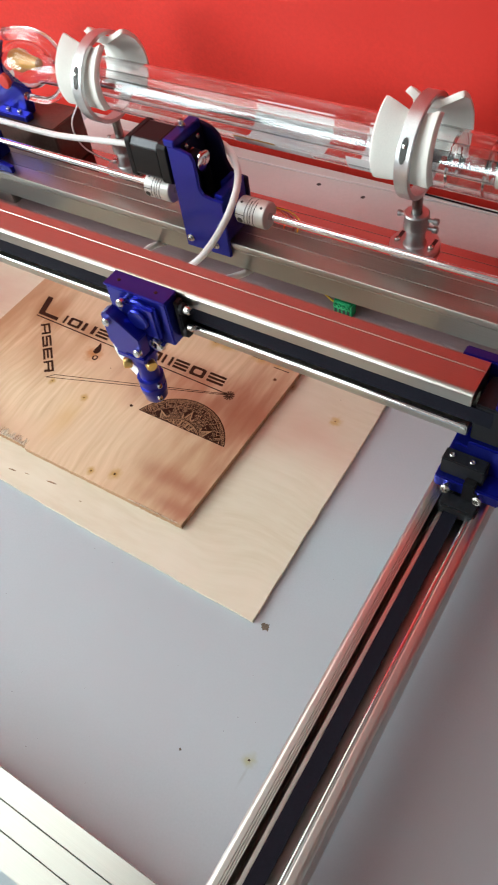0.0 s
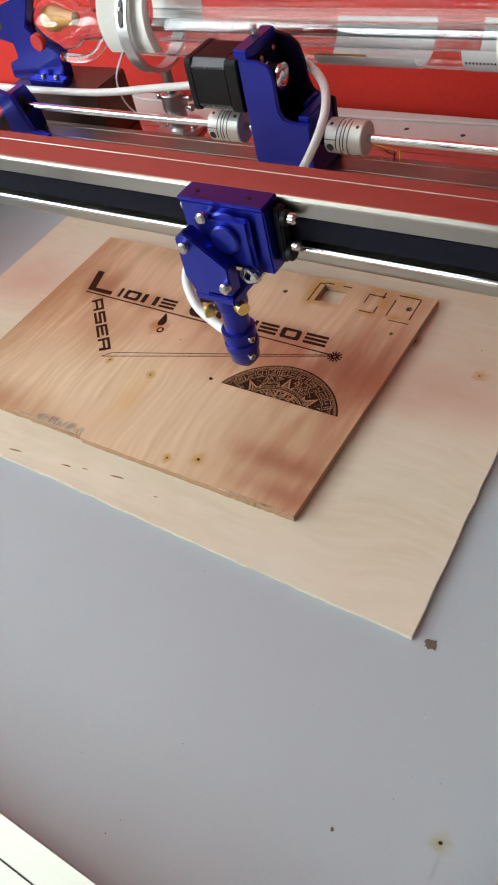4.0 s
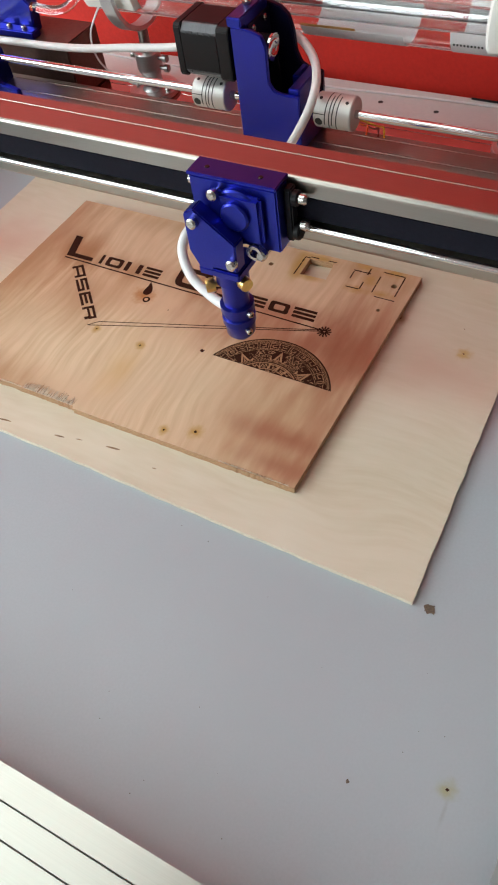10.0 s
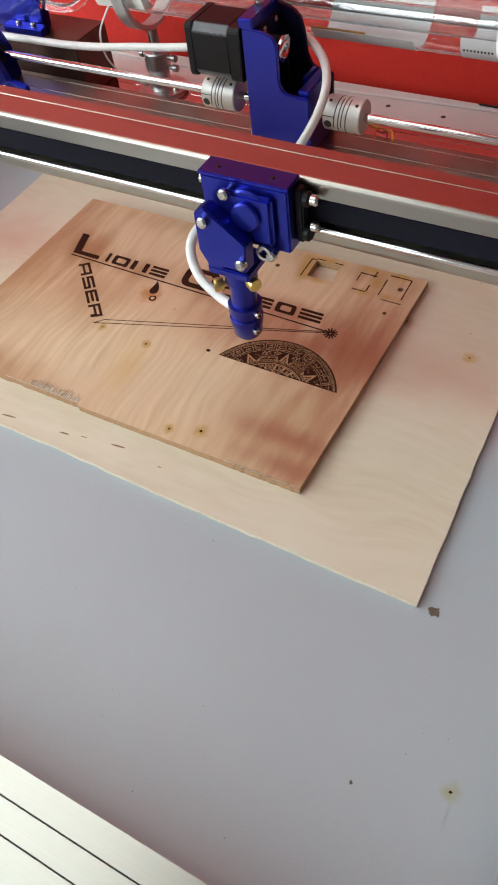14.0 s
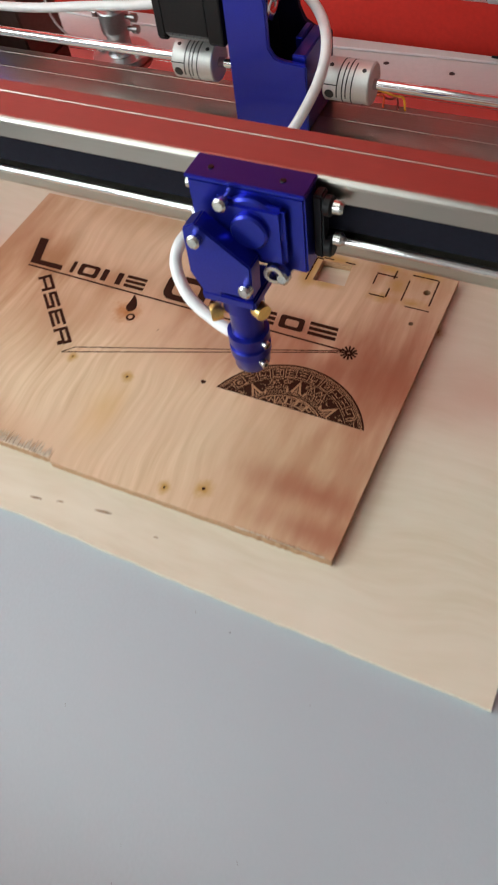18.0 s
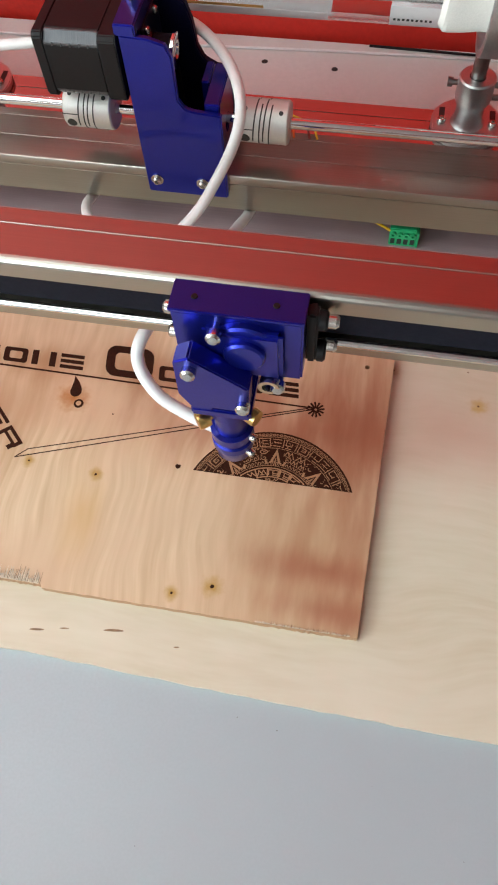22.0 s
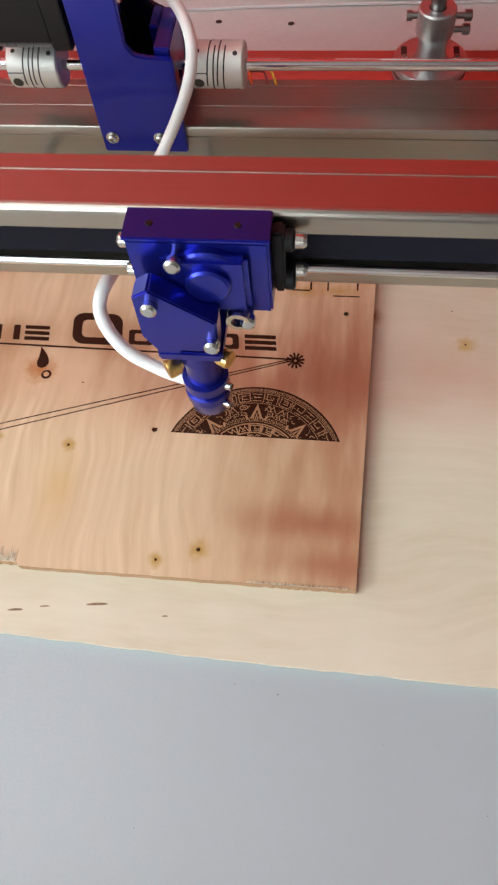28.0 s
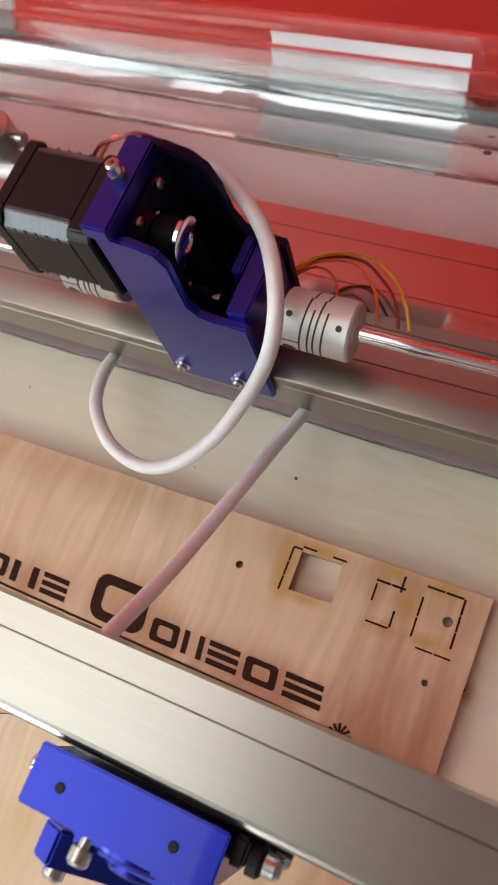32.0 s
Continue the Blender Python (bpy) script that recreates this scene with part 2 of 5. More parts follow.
def waver(m, amount, scale):
    """Bends the grain of a wood material by slow noise, so that it flows."""
    nt = m.node_tree
    mp = next(n for n in nt.nodes if n.bl_idname == "ShaderNodeMapping")
    geo = nt.nodes.new("ShaderNodeNewGeometry")
    n = nt.nodes.new("ShaderNodeTexNoise")
    n.inputs["Scale"].default_value = scale
    n.inputs["Detail"].default_value = 2
    nt.links.new(geo.outputs["Position"], n.inputs[0])
    sc = nt.nodes.new("ShaderNodeVectorMath")
    sc.operation = "MULTIPLY_ADD"
    sc.inputs[1].default_value = (amount, amount, 0)
    nt.links.new(n.outputs["Color"], sc.inputs[0])
    nt.links.new(geo.outputs["Position"], sc.inputs[2])
    nt.links.new(sc.outputs[0], mp.inputs[0])


waver(M_PLATE, 0.035, 9)
waver(M_SHEET, 0.06, 6)

# smoke stains on the board: round the ornament, the lettering, along the back and the sides; small amber burns
RED = (0.345, 0.118, 0.060)
TAN = (0.36, 0.170, 0.070)
ROSE = (0.57, 0.365, 0.215)
AMB = (0.46, 0.25, 0.035)
for c, rr, col, am in (((-0.03, 0.05), (0.075, 0.12), ROSE, 0.55), ((-0.012, 0.128), (0.055, 0.10), RED, 0.85), ((-0.06, 0.112), (0.125, 0.042), RED, 0.8), ((-0.298, 0.13), (0.06, 0.16), TAN, 0.8),
                       ((-0.022, 0.03), (0.075, 0.075), (0.44, 0.225, 0.115), 0.75), ((-0.02, 0.033), (0.055, 0.016), RED, 0.95), ((-0.012, 0.012), (0.05, 0.014), RED, 0.8), ((-0.004, 0.055), (0.018, 0.06), RED, 0.55), ((-0.26, 0.006), (0.10, 0.028), TAN, 0.75), ((-0.19, 0.20), (0.15, 0.022), TAN, 0.5),
                       ((-0.03, 0.20), (0.08, 0.022), TAN, 0.55), ((-0.262, 0.145), (0.036, 0.030), TAN, 0.85), ((-0.212, 0.138), (0.065, 0.020), TAN, 0.7), ((-0.153, 0.143), (0.040, 0.029), TAN, 0.8), ((-0.09, 0.138), (0.085, 0.020), RED, 0.7),
                       ((-0.23, 0.10), (0.055, 0.055), TAN, 0.55), ((-0.158, 0.045), (0.016, 0.034), (0.60, 0.36, 0.13), 0.55), ((-0.183, 0.116), (0.014, 0.012), (0.44, 0.16, 0.03), 0.95), ((-0.0772, 0.0149), (0.0075, 0.0075), AMB, 1.0),
                       ((-0.0979, 0.0082), (0.0058, 0.0058), AMB, 1.0), ((-0.1559, 0.0685), (0.0056, 0.0056), AMB, 1.0), ((-0.1968, 0.0711), (0.0056, 0.0056), AMB, 0.9), ((-0.013, 0.2045), (0.014, 0.007), AMB, 0.8), ((-0.037, 0.2045), (0.011, 0.006), AMB, 0.8),
                       ((-0.035, 0.1785), (0.012, 0.006), AMB, 0.7), ((-0.085, 0.189), (0.008, 0.024), AMB, 0.8), ((-0.071, 0.202), (0.022, 0.006), AMB, 0.8), ((-0.072, 0.1785), (0.020, 0.005), AMB, 0.7), ((-0.015, 0.1795), (0.014, 0.005), AMB, 0.7), ((-0.028, 0.191), (0.009, 0.012), AMB, 0.6)):
    wide = max(rr) > 0.017
    blotch(M_PLATE, c, rr, col, am, 30.0 if wide else 220.0, (2.6, 0.6, 1) if wide else (1, 1, 1))
# Pink patches paint the beam's red-tinted shade into the wood; small spots are burns.
PINK_SHADE = (0.58, 0.36, 0.27)
for c, rr, col, am in (((0.05, 0.128), (0.075, 0.036), PINK_SHADE, 0.55), ((-0.345, 0.135), (0.06, 0.045), PINK_SHADE, 0.75), ((0.03, 0.235), (0.07, 0.04), PINK_SHADE, 0.3), ((0.057, 0.149), (0.008, 0.0075), (0.52, 0.32, 0.06), 0.95),
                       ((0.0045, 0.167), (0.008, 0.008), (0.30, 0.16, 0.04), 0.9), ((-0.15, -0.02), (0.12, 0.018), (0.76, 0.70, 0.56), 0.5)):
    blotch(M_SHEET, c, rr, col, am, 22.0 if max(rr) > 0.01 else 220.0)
PINKISH_SHADE = (0.44, 0.375, 0.40)
blotch(M_TABLE, (0.1368, -0.1183), (0.0065, 0.0065), (0.34, 0.33, 0.17), 0.9, 220.0)
blotch(M_TABLE, (0.1385, -0.1285), (0.0016, 0.010), (0.30, 0.31, 0.31), 0.6, 220.0)
# Beam shade with red bounce off the wall, painted into the laminate.
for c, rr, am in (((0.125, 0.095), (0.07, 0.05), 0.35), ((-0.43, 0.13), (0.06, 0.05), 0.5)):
    blotch(M_TABLE, c, rr, PINKISH_SHADE, am, 15.0)

# ---- builders: all lengths below are millimetres ----
BASES = {}


def thing(name, base, label, category, group="", kind="", shift=(0, 0, 0)):
    ob = new(name)
    ob.empty_display_size = 0.02
    ob.location = (Vector(base) + Vector(shift)) * 0.001
    BASES[ob.name] = Vector(base)
    return tagged(ob, label, category, group, kind)


def root_of(ob):
    while ob.parent:
        ob = ob.parent
    return ob


def mesh_of(name, bm, mat, base=(0, 0, 0), smooth=None):
    bmesh.ops.recalc_face_normals(bm, faces=bm.faces)
    bm.transform(Matrix.Scale(0.001, 4) @ Matrix.Translation(-Vector(base)))
    me = bpy.data.meshes.new(name)
    bm.to_mesh(me)
    bm.free()
    for m in mat if isinstance(mat, (list, tuple)) else [mat]:
        me.materials.append(m)
    if smooth is not None:
        me.polygons.foreach_set("use_smooth", [True] * len(me.polygons))
        me.set_sharp_from_angle(angle=radians(smooth))
    return me


def part(name, bm, mat, parent, label="", smooth=35):
    ob = new(name, mesh_of(name, bm, mat, BASES[root_of(parent).name], smooth))
    ob.parent = parent
    if label:
        ob["label"] = label
    return ob


def single(name, bm, mat, label, category, kind="", group="", smooth=35):
    ob = new(name, mesh_of(name, bm, mat, (0, 0, 0), smooth))
    return tagged(ob, label, category, group, kind)


def box(bm, x0, x1, y0, y1, z0, z1, bevel=0.0, seg=2):
    v = [bm.verts.new(p) for p in ((x0, y0, z0), (x1, y0, z0), (x1, y1, z0), (x0, y1, z0), (x0, y0, z1), (x1, y0, z1), (x1, y1, z1), (x0, y1, z1))]
    f = [bm.faces.new([v[i] for i in q]) for q in ((3, 2, 1, 0), (4, 5, 6, 7), (0, 1, 5, 4), (1, 2, 6, 5), (2, 3, 7, 6), (3, 0, 4, 7))]
    if bevel:
        bmesh.ops.bevel(bm, geom=list({e for q in f for e in q.edges}), offset=bevel, segments=seg, affect="EDGES", clamp_overlap=True)
    return bm


def frame_of(d):
    d = Vector(d).normalized()
    a = Vector((0, 0, 1)) if abs(d.z) < 0.9 else Vector((1, 0, 0))
    u = d.cross(a).normalized()
    return d, u, d.cross(u)


def lathe(bm, p, d, profile, seg=32, closed=False):
    """Turns (distance along d, radius) pairs about the line through p along d."""
    d, u, w = frame_of(d)
    p = Vector(p)
    rings = []
    for s, r in profile:
        if r <= 1e-6:
            rings.append([bm.verts.new(p + d * s)])
        else:
            rings.append([bm.verts.new(p + d * s + (u * math.cos(2 * math.pi * k / seg) + w * math.sin(2 * math.pi * k / seg)) * r) for k in range(seg)])
    pairs = list(zip(rings, rings[1:])) + ([(rings[-1], rings[0])] if closed else [])
    for a, b in pairs:
        for k in range(seg):
            q = [a[k % len(a)], a[(k + 1) % len(a)], b[(k + 1) % len(b)], b[k % len(b)]]
            q = list(dict.fromkeys(q))
            if len(q) > 2:
                bm.faces.new(q)
    return bm


def rod(bm, p, q, r, seg=20, chamfer=0.0):
    d = Vector(q) - Vector(p)
    n = d.length
    c = chamfer
    prof = [(0, 0), (0, r - c), (c, r), (n - c, r), (n, r - c), (n, 0)] if c else [(0, 0), (0, r), (n, r), (n, 0)]
    return lathe(bm, p, d, prof, seg)


def pipe(bm, p, d, r0, r1, n, seg=40):
    return lathe(bm, p, d, [(0, r0), (0, r1), (n, r1), (n, r0)], seg, closed=True)


def prism(bm, poly, axis, a, b, bevel=0.0, holes=()):
    """A flat outline (with holes) given in the two other axes, thickened from a to b along axis."""
    def at(p, s):
        return {"x": (s, p[0], p[1]), "y": (p[0], s, p[1]), "z": (p[0], p[1], s)}[axis]
    edges = []
    for loop in (poly, *holes):
        vs = [bm.verts.new(at(p, a)) for p in loop]
        edges += [bm.edges.new((vs[i - 1], vs[i])) for i in range(len(vs))]
    if holes:
        made = [g for g in bmesh.ops.triangle_fill(bm, edges=edges, use_beauty=True)["geom"] if isinstance(g, bmesh.types.BMFace)]
    else:
        made = [bm.faces.new([e.verts[1] for e in edges])] if len(edges) else []
    out = bmesh.ops.extrude_face_region(bm, geom=made)
    top = [g for g in out["geom"] if isinstance(g, bmesh.types.BMVert)]
    move = {"x": (b - a, 0, 0), "y": (0, b - a, 0), "z": (0, 0, b - a)}[axis]
    bmesh.ops.translate(bm, verts=top, vec=move)
    if bevel:
        sharp = [e for e in bm.edges if len(e.link_faces) == 2 and e.calc_face_angle(0) > 0.6]
        bmesh.ops.bevel(bm, geom=sharp, offset=bevel, segments=2, affect="EDGES", clamp_overlap=True)
    return bm


def circle(cx, cy, r, n=20):
    return [(cx + r * math.cos(2 * math.pi * k / n), cy + r * math.sin(2 * math.pi * k / n)) for k in range(n)]


def spline(points, per=10):
    """Points of a smooth curve through the given ones."""
    pts = [Vector(p) for p in points]
    pts = [2 * pts[0] - pts[1], *pts, 2 * pts[-1] - pts[-2]]
    out = []
    for i in range(1, len(pts) - 2):
        p0, p1, p2, p3 = pts[i - 1:i + 3]
        for k in range(per):
            t = k / per
            out.append(0.5 * ((2 * p1) + (p2 - p0) * t + (2 * p0 - 5 * p1 + 4 * p2 - p3) * t * t + (3 * p1 - p0 - 3 * p2 + p3) * t ** 3))
    return out + [pts[-2]]


def sweep(bm, points, r, seg=14, per=10):
    path = spline(points, per)
    u = None
    rings = []
    for i, p in enumerate(path):
        d = (path[min(i + 1, len(path) - 1)] - path[max(i - 1, 0)]).normalized()
        u = frame_of(d)[1] if u is None else (u - d * u.dot(d)).normalized()
        w = d.cross(u)
        rings.append([bm.verts.new(p + (u * math.cos(2 * math.pi * k / seg) + w * math.sin(2 * math.pi * k / seg)) * r) for k in range(seg)])
    for a, b in zip(rings, rings[1:]):
        for k in range(seg):
            bm.faces.new((a[k], a[(k + 1) % seg], b[(k + 1) % seg], b[k]))
    bm.faces.new(rings[0])
    bm.faces.new(list(reversed(rings[-1])))
    return bm


def B():
    return bmesh.new()


def socket_screw(name, p, d, r, h, parent, mat=None, washer=0.0):
    """A cap screw: head along d from p, with a hollow hexagon, and a washer under it."""
    bm = B()
    prof = [(0, 0), (0, r), (h - 0.3 * r, r), (h, r * 0.75), (h, r * 0.5), (h * 0.45, r * 0.45), (h * 0.45, 0)]
    lathe(bm, p, d, prof, 18)
    if washer:
        lathe(bm, Vector(p) - Vector(d).normalized() * 0.2, d, [(0, 0), (0, washer), (1.0, washer), (1.0, 0)], 20)
    return part(name, bm, mat or M_SCREW, parent)

# ---- the room ----
X0, X1, Y0, Y1, Z0, Z1 = -1600, 1500, -2200, 478, -900, 1420
single("wall_north", box(B(), X0 - 80, X1 + 80, Y1, Y1 + 80, Z0, Z1), M_WALL, "wall painted plain matt red behind the machine", "wall", "structure")
single("wall_east", box(B(), X1, X1 + 80, Y0, Y1, Z0, Z1), M_EAST, "plain mid-grey painted side wall", "wall", "structure")
single("floor", box(B(), X0 - 80, X1 + 80, Y0 - 80, Y1 + 80, Z0 - 60, Z0), M_FLOOR, "brown wooden floor under the bench", "floor", "structure")
single("ceiling", box(B(), X0 - 80, X1 + 80, Y0 - 80, Y1 + 80, Z1, Z1 + 60), M_CEIL, "plain grey ceiling", "ceiling", "structure")
bm = prism(B(), [(Y0 - 80, Z0), (Y1, Z0), (Y1, Z1), (Y0 - 80, Z1)], "x", X0 - 80, X0, holes=[[(-1450, 200), (-50, 200), (-50, 1250), (-1450, 1250)]])
single("wall_west", bm, M_WHITE, "white wall with a large bright window", "wall", "structure")
bm = prism(B(), [(X0, Z0), (X1 + 80, Z0), (X1 + 80, Z1), (X0, Z1)], "y", Y0 - 80, Y0, holes=[[(-1550, 420), (-450, 420), (-450, 1200), (-1550, 1200)]])
single("wall_south", bm, M_WHITE, "white wall with a bright window", "wall", "structure")


def window(name, axis, at, a0, a1, z0, z1, label):
    w = thing(name, (at, (a0 + a1) / 2, z0) if axis == "x" else ((a0 + a1) / 2, at, z0), label, "window", kind="structure")
    t = 45
    bars = [(a0, a1, z0, z0 + t), (a0, a1, z1 - t, z1), (a0, a0 + t, z0 + t, z1 - t), (a1 - t, a1, z0 + t, z1 - t),
            ((a0 + a1) / 2 - t / 2, (a0 + a1) / 2 + t / 2, z0 + t, z1 - t)]
    for p, q, r, s in bars:
        bm = box(B(), at - 60, at - 20, p, q, r, s, 3) if axis == "x" else box(B(), p, q, at - 60, at - 20, r, s, 3)
        part("window_frame", bm, M_WHITE, w)
    bm = box(B(), at - 75, at - 70, a0, a1, z0, z1) if axis == "x" else box(B(), a0, a1, at - 75, at - 70, z0, z1)
    part("pane", bm, M_SKY, w)


window("window_1", "x", X0, -1450, -50, 200, 1250, "bright window with white frame in the side wall")
window("window_2", "y", Y0, -1550, -450, 420, 1200, "bright window with white frame behind the bench")


lamp = thing("ceiling_light", (-755, -110, Z1), "large flat white ceiling light panel", "lamp")
part("housing", box(B(), -1240, -270, -620, 400, Z1 - 40, Z1 - 2, 6), M_WHITE, lamp)
part("diffuser", box(B(), -1220, -290, -600, 380, Z1 - 48, Z1 - 40.5, 2), M_LAMP, lamp)

# ---- the bench ----
bench = thing("bench", (0, 100, Z0), "grey laminate workbench with small chips and burn spots", "table")
part("tabletop", box(B(), -760, 560, -303, 474, -28, 0, 2), M_TABLE, bench)
for x in (-700, 500):
    for y in (-270, 430):
        part("leg", box(B(), x - 25, x + 25, y - 25, y + 25, Z0, -28.2, 3), M_DARK, bench)

random.seed(4)


def spot(x, y, r, z, mat, parent, name, wob=0.25, n=14, h=0.25):
    pts = [(x + r * (1 + random.uniform(-wob, wob)) * math.cos(2 * math.pi * k / n), y + r * (1 + random.uniform(-wob, wob)) * math.sin(2 * math.pi * k / n)) for k in range(n)]
    return part(name, prism(B(), pts, "z", z, z + h), mat, parent)


M_CHIP = material("bare_chipboard", (0.16, 0.12, 0.085), 0.8, bump=0.5, scale=600, vary=0.5)
spot(99.3, -35.8, 3.0, 0, M_CHIP, bench, "chip", 0.35, 18)
spot(136.8, -118.3, 0.8, 0, M_BURN, bench, "scorch_mark", 0.4)
for x, y, r in ((93.9, -135.2, 0.9), (128, -96, 0.35), (16, -66, 0.3), (-36, -150, 0.3), (-32.5, -48.9, 0.5), (12, -136, 0.4), (-32.5, -164, 0.35), (112.5, -111.5, 0.4), (2, -187, 0.5), (5, -179, 0.3), (116, -99, 0.3), (52, -184, 0.4), (-53, -46, 0.4),
                (60, -90, 0.25), (-90, -110, 0.3), (36, -160, 0.25), (124, 20, 0.35), (110, -70, 0.25)):
    spot(x, y, r if r > 0.8 else r * 0.65, 0, M_CHIP, bench, "speck", 0.4, 8, 0.12)

# white board under the rear of the machine, with drilled holes
backing = thing("backing_board", (-100, 370, 0), "thin white plastic board under the rear profiles with drilled holes", "board")
part("sheet", box(B(), -478, 555, 264, 473, 0.15, 1.6, 0.3), M_BOARD, backing)
for x, y in ((-120.3, 443), (-64.2, 440.3), (180, 444)):
    hole = part("drilled_hole", lathe(B(), (x, y, 1.6), (0, 0, 1), [(0.06, 0), (0.06, 2.5)], 16), M_INK, backing)
    part("burr", lathe(B(), (x, y, 1.6), (0, 0, 1), [(0.0, 2.5), (0.25, 2.7), (0.25, 2.9), (0.0, 3.1)], 16, True), M_BOARD, hole)

# ---- the aluminium frame ----

# rear profile in front, with fine grooves on its top, on spacers
rear = thing("rear_frame_profile", (-150, 280, 30), "wide brushed aluminium frame profile reflecting the red wall", "frame profile")
poly = [(260.4, 28), (303.2, 28), (303.2, 56), (297.4, 56), (297, 55.2), (296.6, 56), (279.4, 56), (279, 55.2), (278.6, 56), (262, 56), (260.9, 55.6), (260.4, 54.8),
        (260.4, 49.4), (261.2, 49), (260.4, 48.6)]
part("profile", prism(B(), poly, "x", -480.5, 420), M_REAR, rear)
for x in (-455, 390):
    part("spacer", box(B(), x - 20, x + 20, 272, 294, 1.8, 27.8, 1), M_ALU, rear)
# Added web: keeps light from behind out of the gap.
part("blocking_web", box(B(), -480, 420, 296, 302.8, 1.7, 27.8), M_BROWN, rear, "added dark web blocking light under the profile")
# Added strip: its colour paints the red-tinted shade on the board here.
part("shade_strip", box(B(), -480, 420, 264.2, 295.8, 1.7, 3.2, 0.4), M_SHADE_STRIP, rear, "added brownish strip painting the shade under the profile")

back = thing("tube_base_profile", (-150, 340, 0), "low brushed aluminium profile carrying the tube stands", "frame profile")
poly = [(304, 26), (368, 26), (368, 30), (356.5, 30), (356.1, 29.3), (355.7, 30), (331.2, 30), (330.8, 29.3), (330.4, 30), (304.6, 30), (304, 29.4)]
part("profile", prism(B(), poly, "x", -640, 420), M_MIRROR, back)
for x in (-620, -150, 400):
    part("spacer", box(B(), x - 15, x + 15, 340, 366, 1.7, 25.8, 1), M_ALU, back)

front = thing("front_frame_profile", (-150, -226, 0), "pale aluminium front frame profile with two thin grooves", "frame profile")
poly = [(-247, 0), (-205, 0), (-205, 27), (-218.2, 27), (-218.6, 26), (-219, 27), (-231.2, 27), (-231.6, 26), (-232, 27), (-247, 27)]
part("profile", prism(B(), poly, "x", -640, 163.6), M_ALU, front)
part("end_cap", box(B(), 163.8, 166, -246, -206, 0.2, 26.5, 0.6), M_BLACK, front, "black plastic end cap")
for y in (-218.6, -231.6):
    part("groove", box(B(), -639, 162.6, y - 0.35, y + 0.35, 26.05, 26.3), M_SLOT, front)


def guide_section(s0, s1, t0, t1, w=9.5):
    """Outline of the guide: rounded lips at both ends of s, a deep channel open towards t1."""
    half = [(0, -3.2), (0.25, -2.0), (0.9, -0.95), (1.9, -0.25), (3.2, 0)]
    half += [(w, 0), (w, -14), (w + 3, -17)]
    return [(s0, t0), (s1, t0)] + [(s1 - s, t1 + t) for s, t in half] + [(s0 + s, t1 + t) for s, t in reversed(half)]


# side rails (run away from the viewer): a grooved lip, a ledge, the belt, and a lip with a steel rod
RX0, RX1, RZ0, RZ1 = 163.1, 205.8, 28.0, 59.0


def rail_section(x0, x1, z0, z1):
    grooved = [(0, -3.2), (0.25, -2.0), (0.9, -0.95), (1.9, -0.25), (3.2, 0)]
    for g in (6.1, 7.5, 8.8):
        grooved += [(g - 0.25, 0), (g, -0.8), (g + 0.25, 0)]
    grooved += [(9.8, 0), (9.8, -14), (12.8, -17)]
    plain = [(0, -3.2), (0.25, -2.0), (0.9, -0.95), (1.9, -0.25), (3.2, 0), (6.6, 0), (7.3, -0.3), (7.6, -1.0), (7.6, -14), (10.6, -17)]
    return [(x0, z0), (x1, z0)] + [(x1 - a, z1 + c) for a, c in plain] + [(x0 + a, z1 + c) for a, c in reversed(grooved)]


def side_rail(x0, x1, z1, y1, label):
    r = thing("side_rail", ((x0 + x1) / 2, 0, 0), label, "linear rail", "side rails")
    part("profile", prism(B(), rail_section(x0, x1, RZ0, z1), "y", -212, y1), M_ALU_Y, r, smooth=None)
    part("steel_rod", rod(B(), (x1 - 9.4, -211, z1 - 2.6), (x1 - 9.4, y1 - 0.5, z1 - 2.6), 1.7, 16), M_CHROME, r)
    part("ledge", box(B(), x0 + 13.2, x0 + 16.2, -188, y1 - 0.5, z1 - 16.5, z1 - 5.0, 0.5), M_ALU_Y, r)
    belt = part("drive_belt", box(B(), x0 + 16.5, x0 + 26.5, -226, y1 - 7, z1 - 4.0, z1 - 2.4), M_BELT, r, "black toothed belt")
    bm = B()
    for y in range(-224, 248, 5):
        box(bm, x0 + 16.8, x0 + 26.2, y, y + 2.6, z1 - 5.1, z1 - 4.05)
    part("belt_teeth", bm, M_BELT, belt)
    for x, y in ((x0 + 13.5, -193), (x1 - 12.5, -199)):
        part("end_stop", rod(B(), (x, y, z1 - 7), (x, y, z1 - 0.5), 3.3, 16, 0.6), M_BLACK, r)
    for x in (x0 + 6, x1 - 6):
        part("foot", box(B(), x - 6, x + 6, -204.8, -180, 0, RZ0 - 0.2, 0.8), M_ALU, r)
        part("foot", box(B(), x - 6, x + 6, 230, 250, 0, RZ0 - 0.2, 0.8), M_ALU, r)
    return r


rail = side_rail(RX0, RX1, RZ1, 257.5, "aluminium side rail with steel rods and black drive belt")
side_rail(-524, -481, 72.0, 292.0, "second aluminium side rail at the far end of the beam")
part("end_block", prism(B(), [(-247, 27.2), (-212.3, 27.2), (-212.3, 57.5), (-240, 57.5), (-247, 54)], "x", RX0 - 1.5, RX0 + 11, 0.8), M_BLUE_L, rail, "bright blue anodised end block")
part("end_block", prism(B(), [(-247, 27.2), (-212.3, 27.2), (-212.3, 57.5), (-240, 57.5), (-247, 54)], "x", RX1 - 11, RX1 + 1.5, 0.8), M_BLUE, rail, "blue anodised end block")
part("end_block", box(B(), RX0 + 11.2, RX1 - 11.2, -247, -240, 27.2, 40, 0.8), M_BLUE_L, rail)
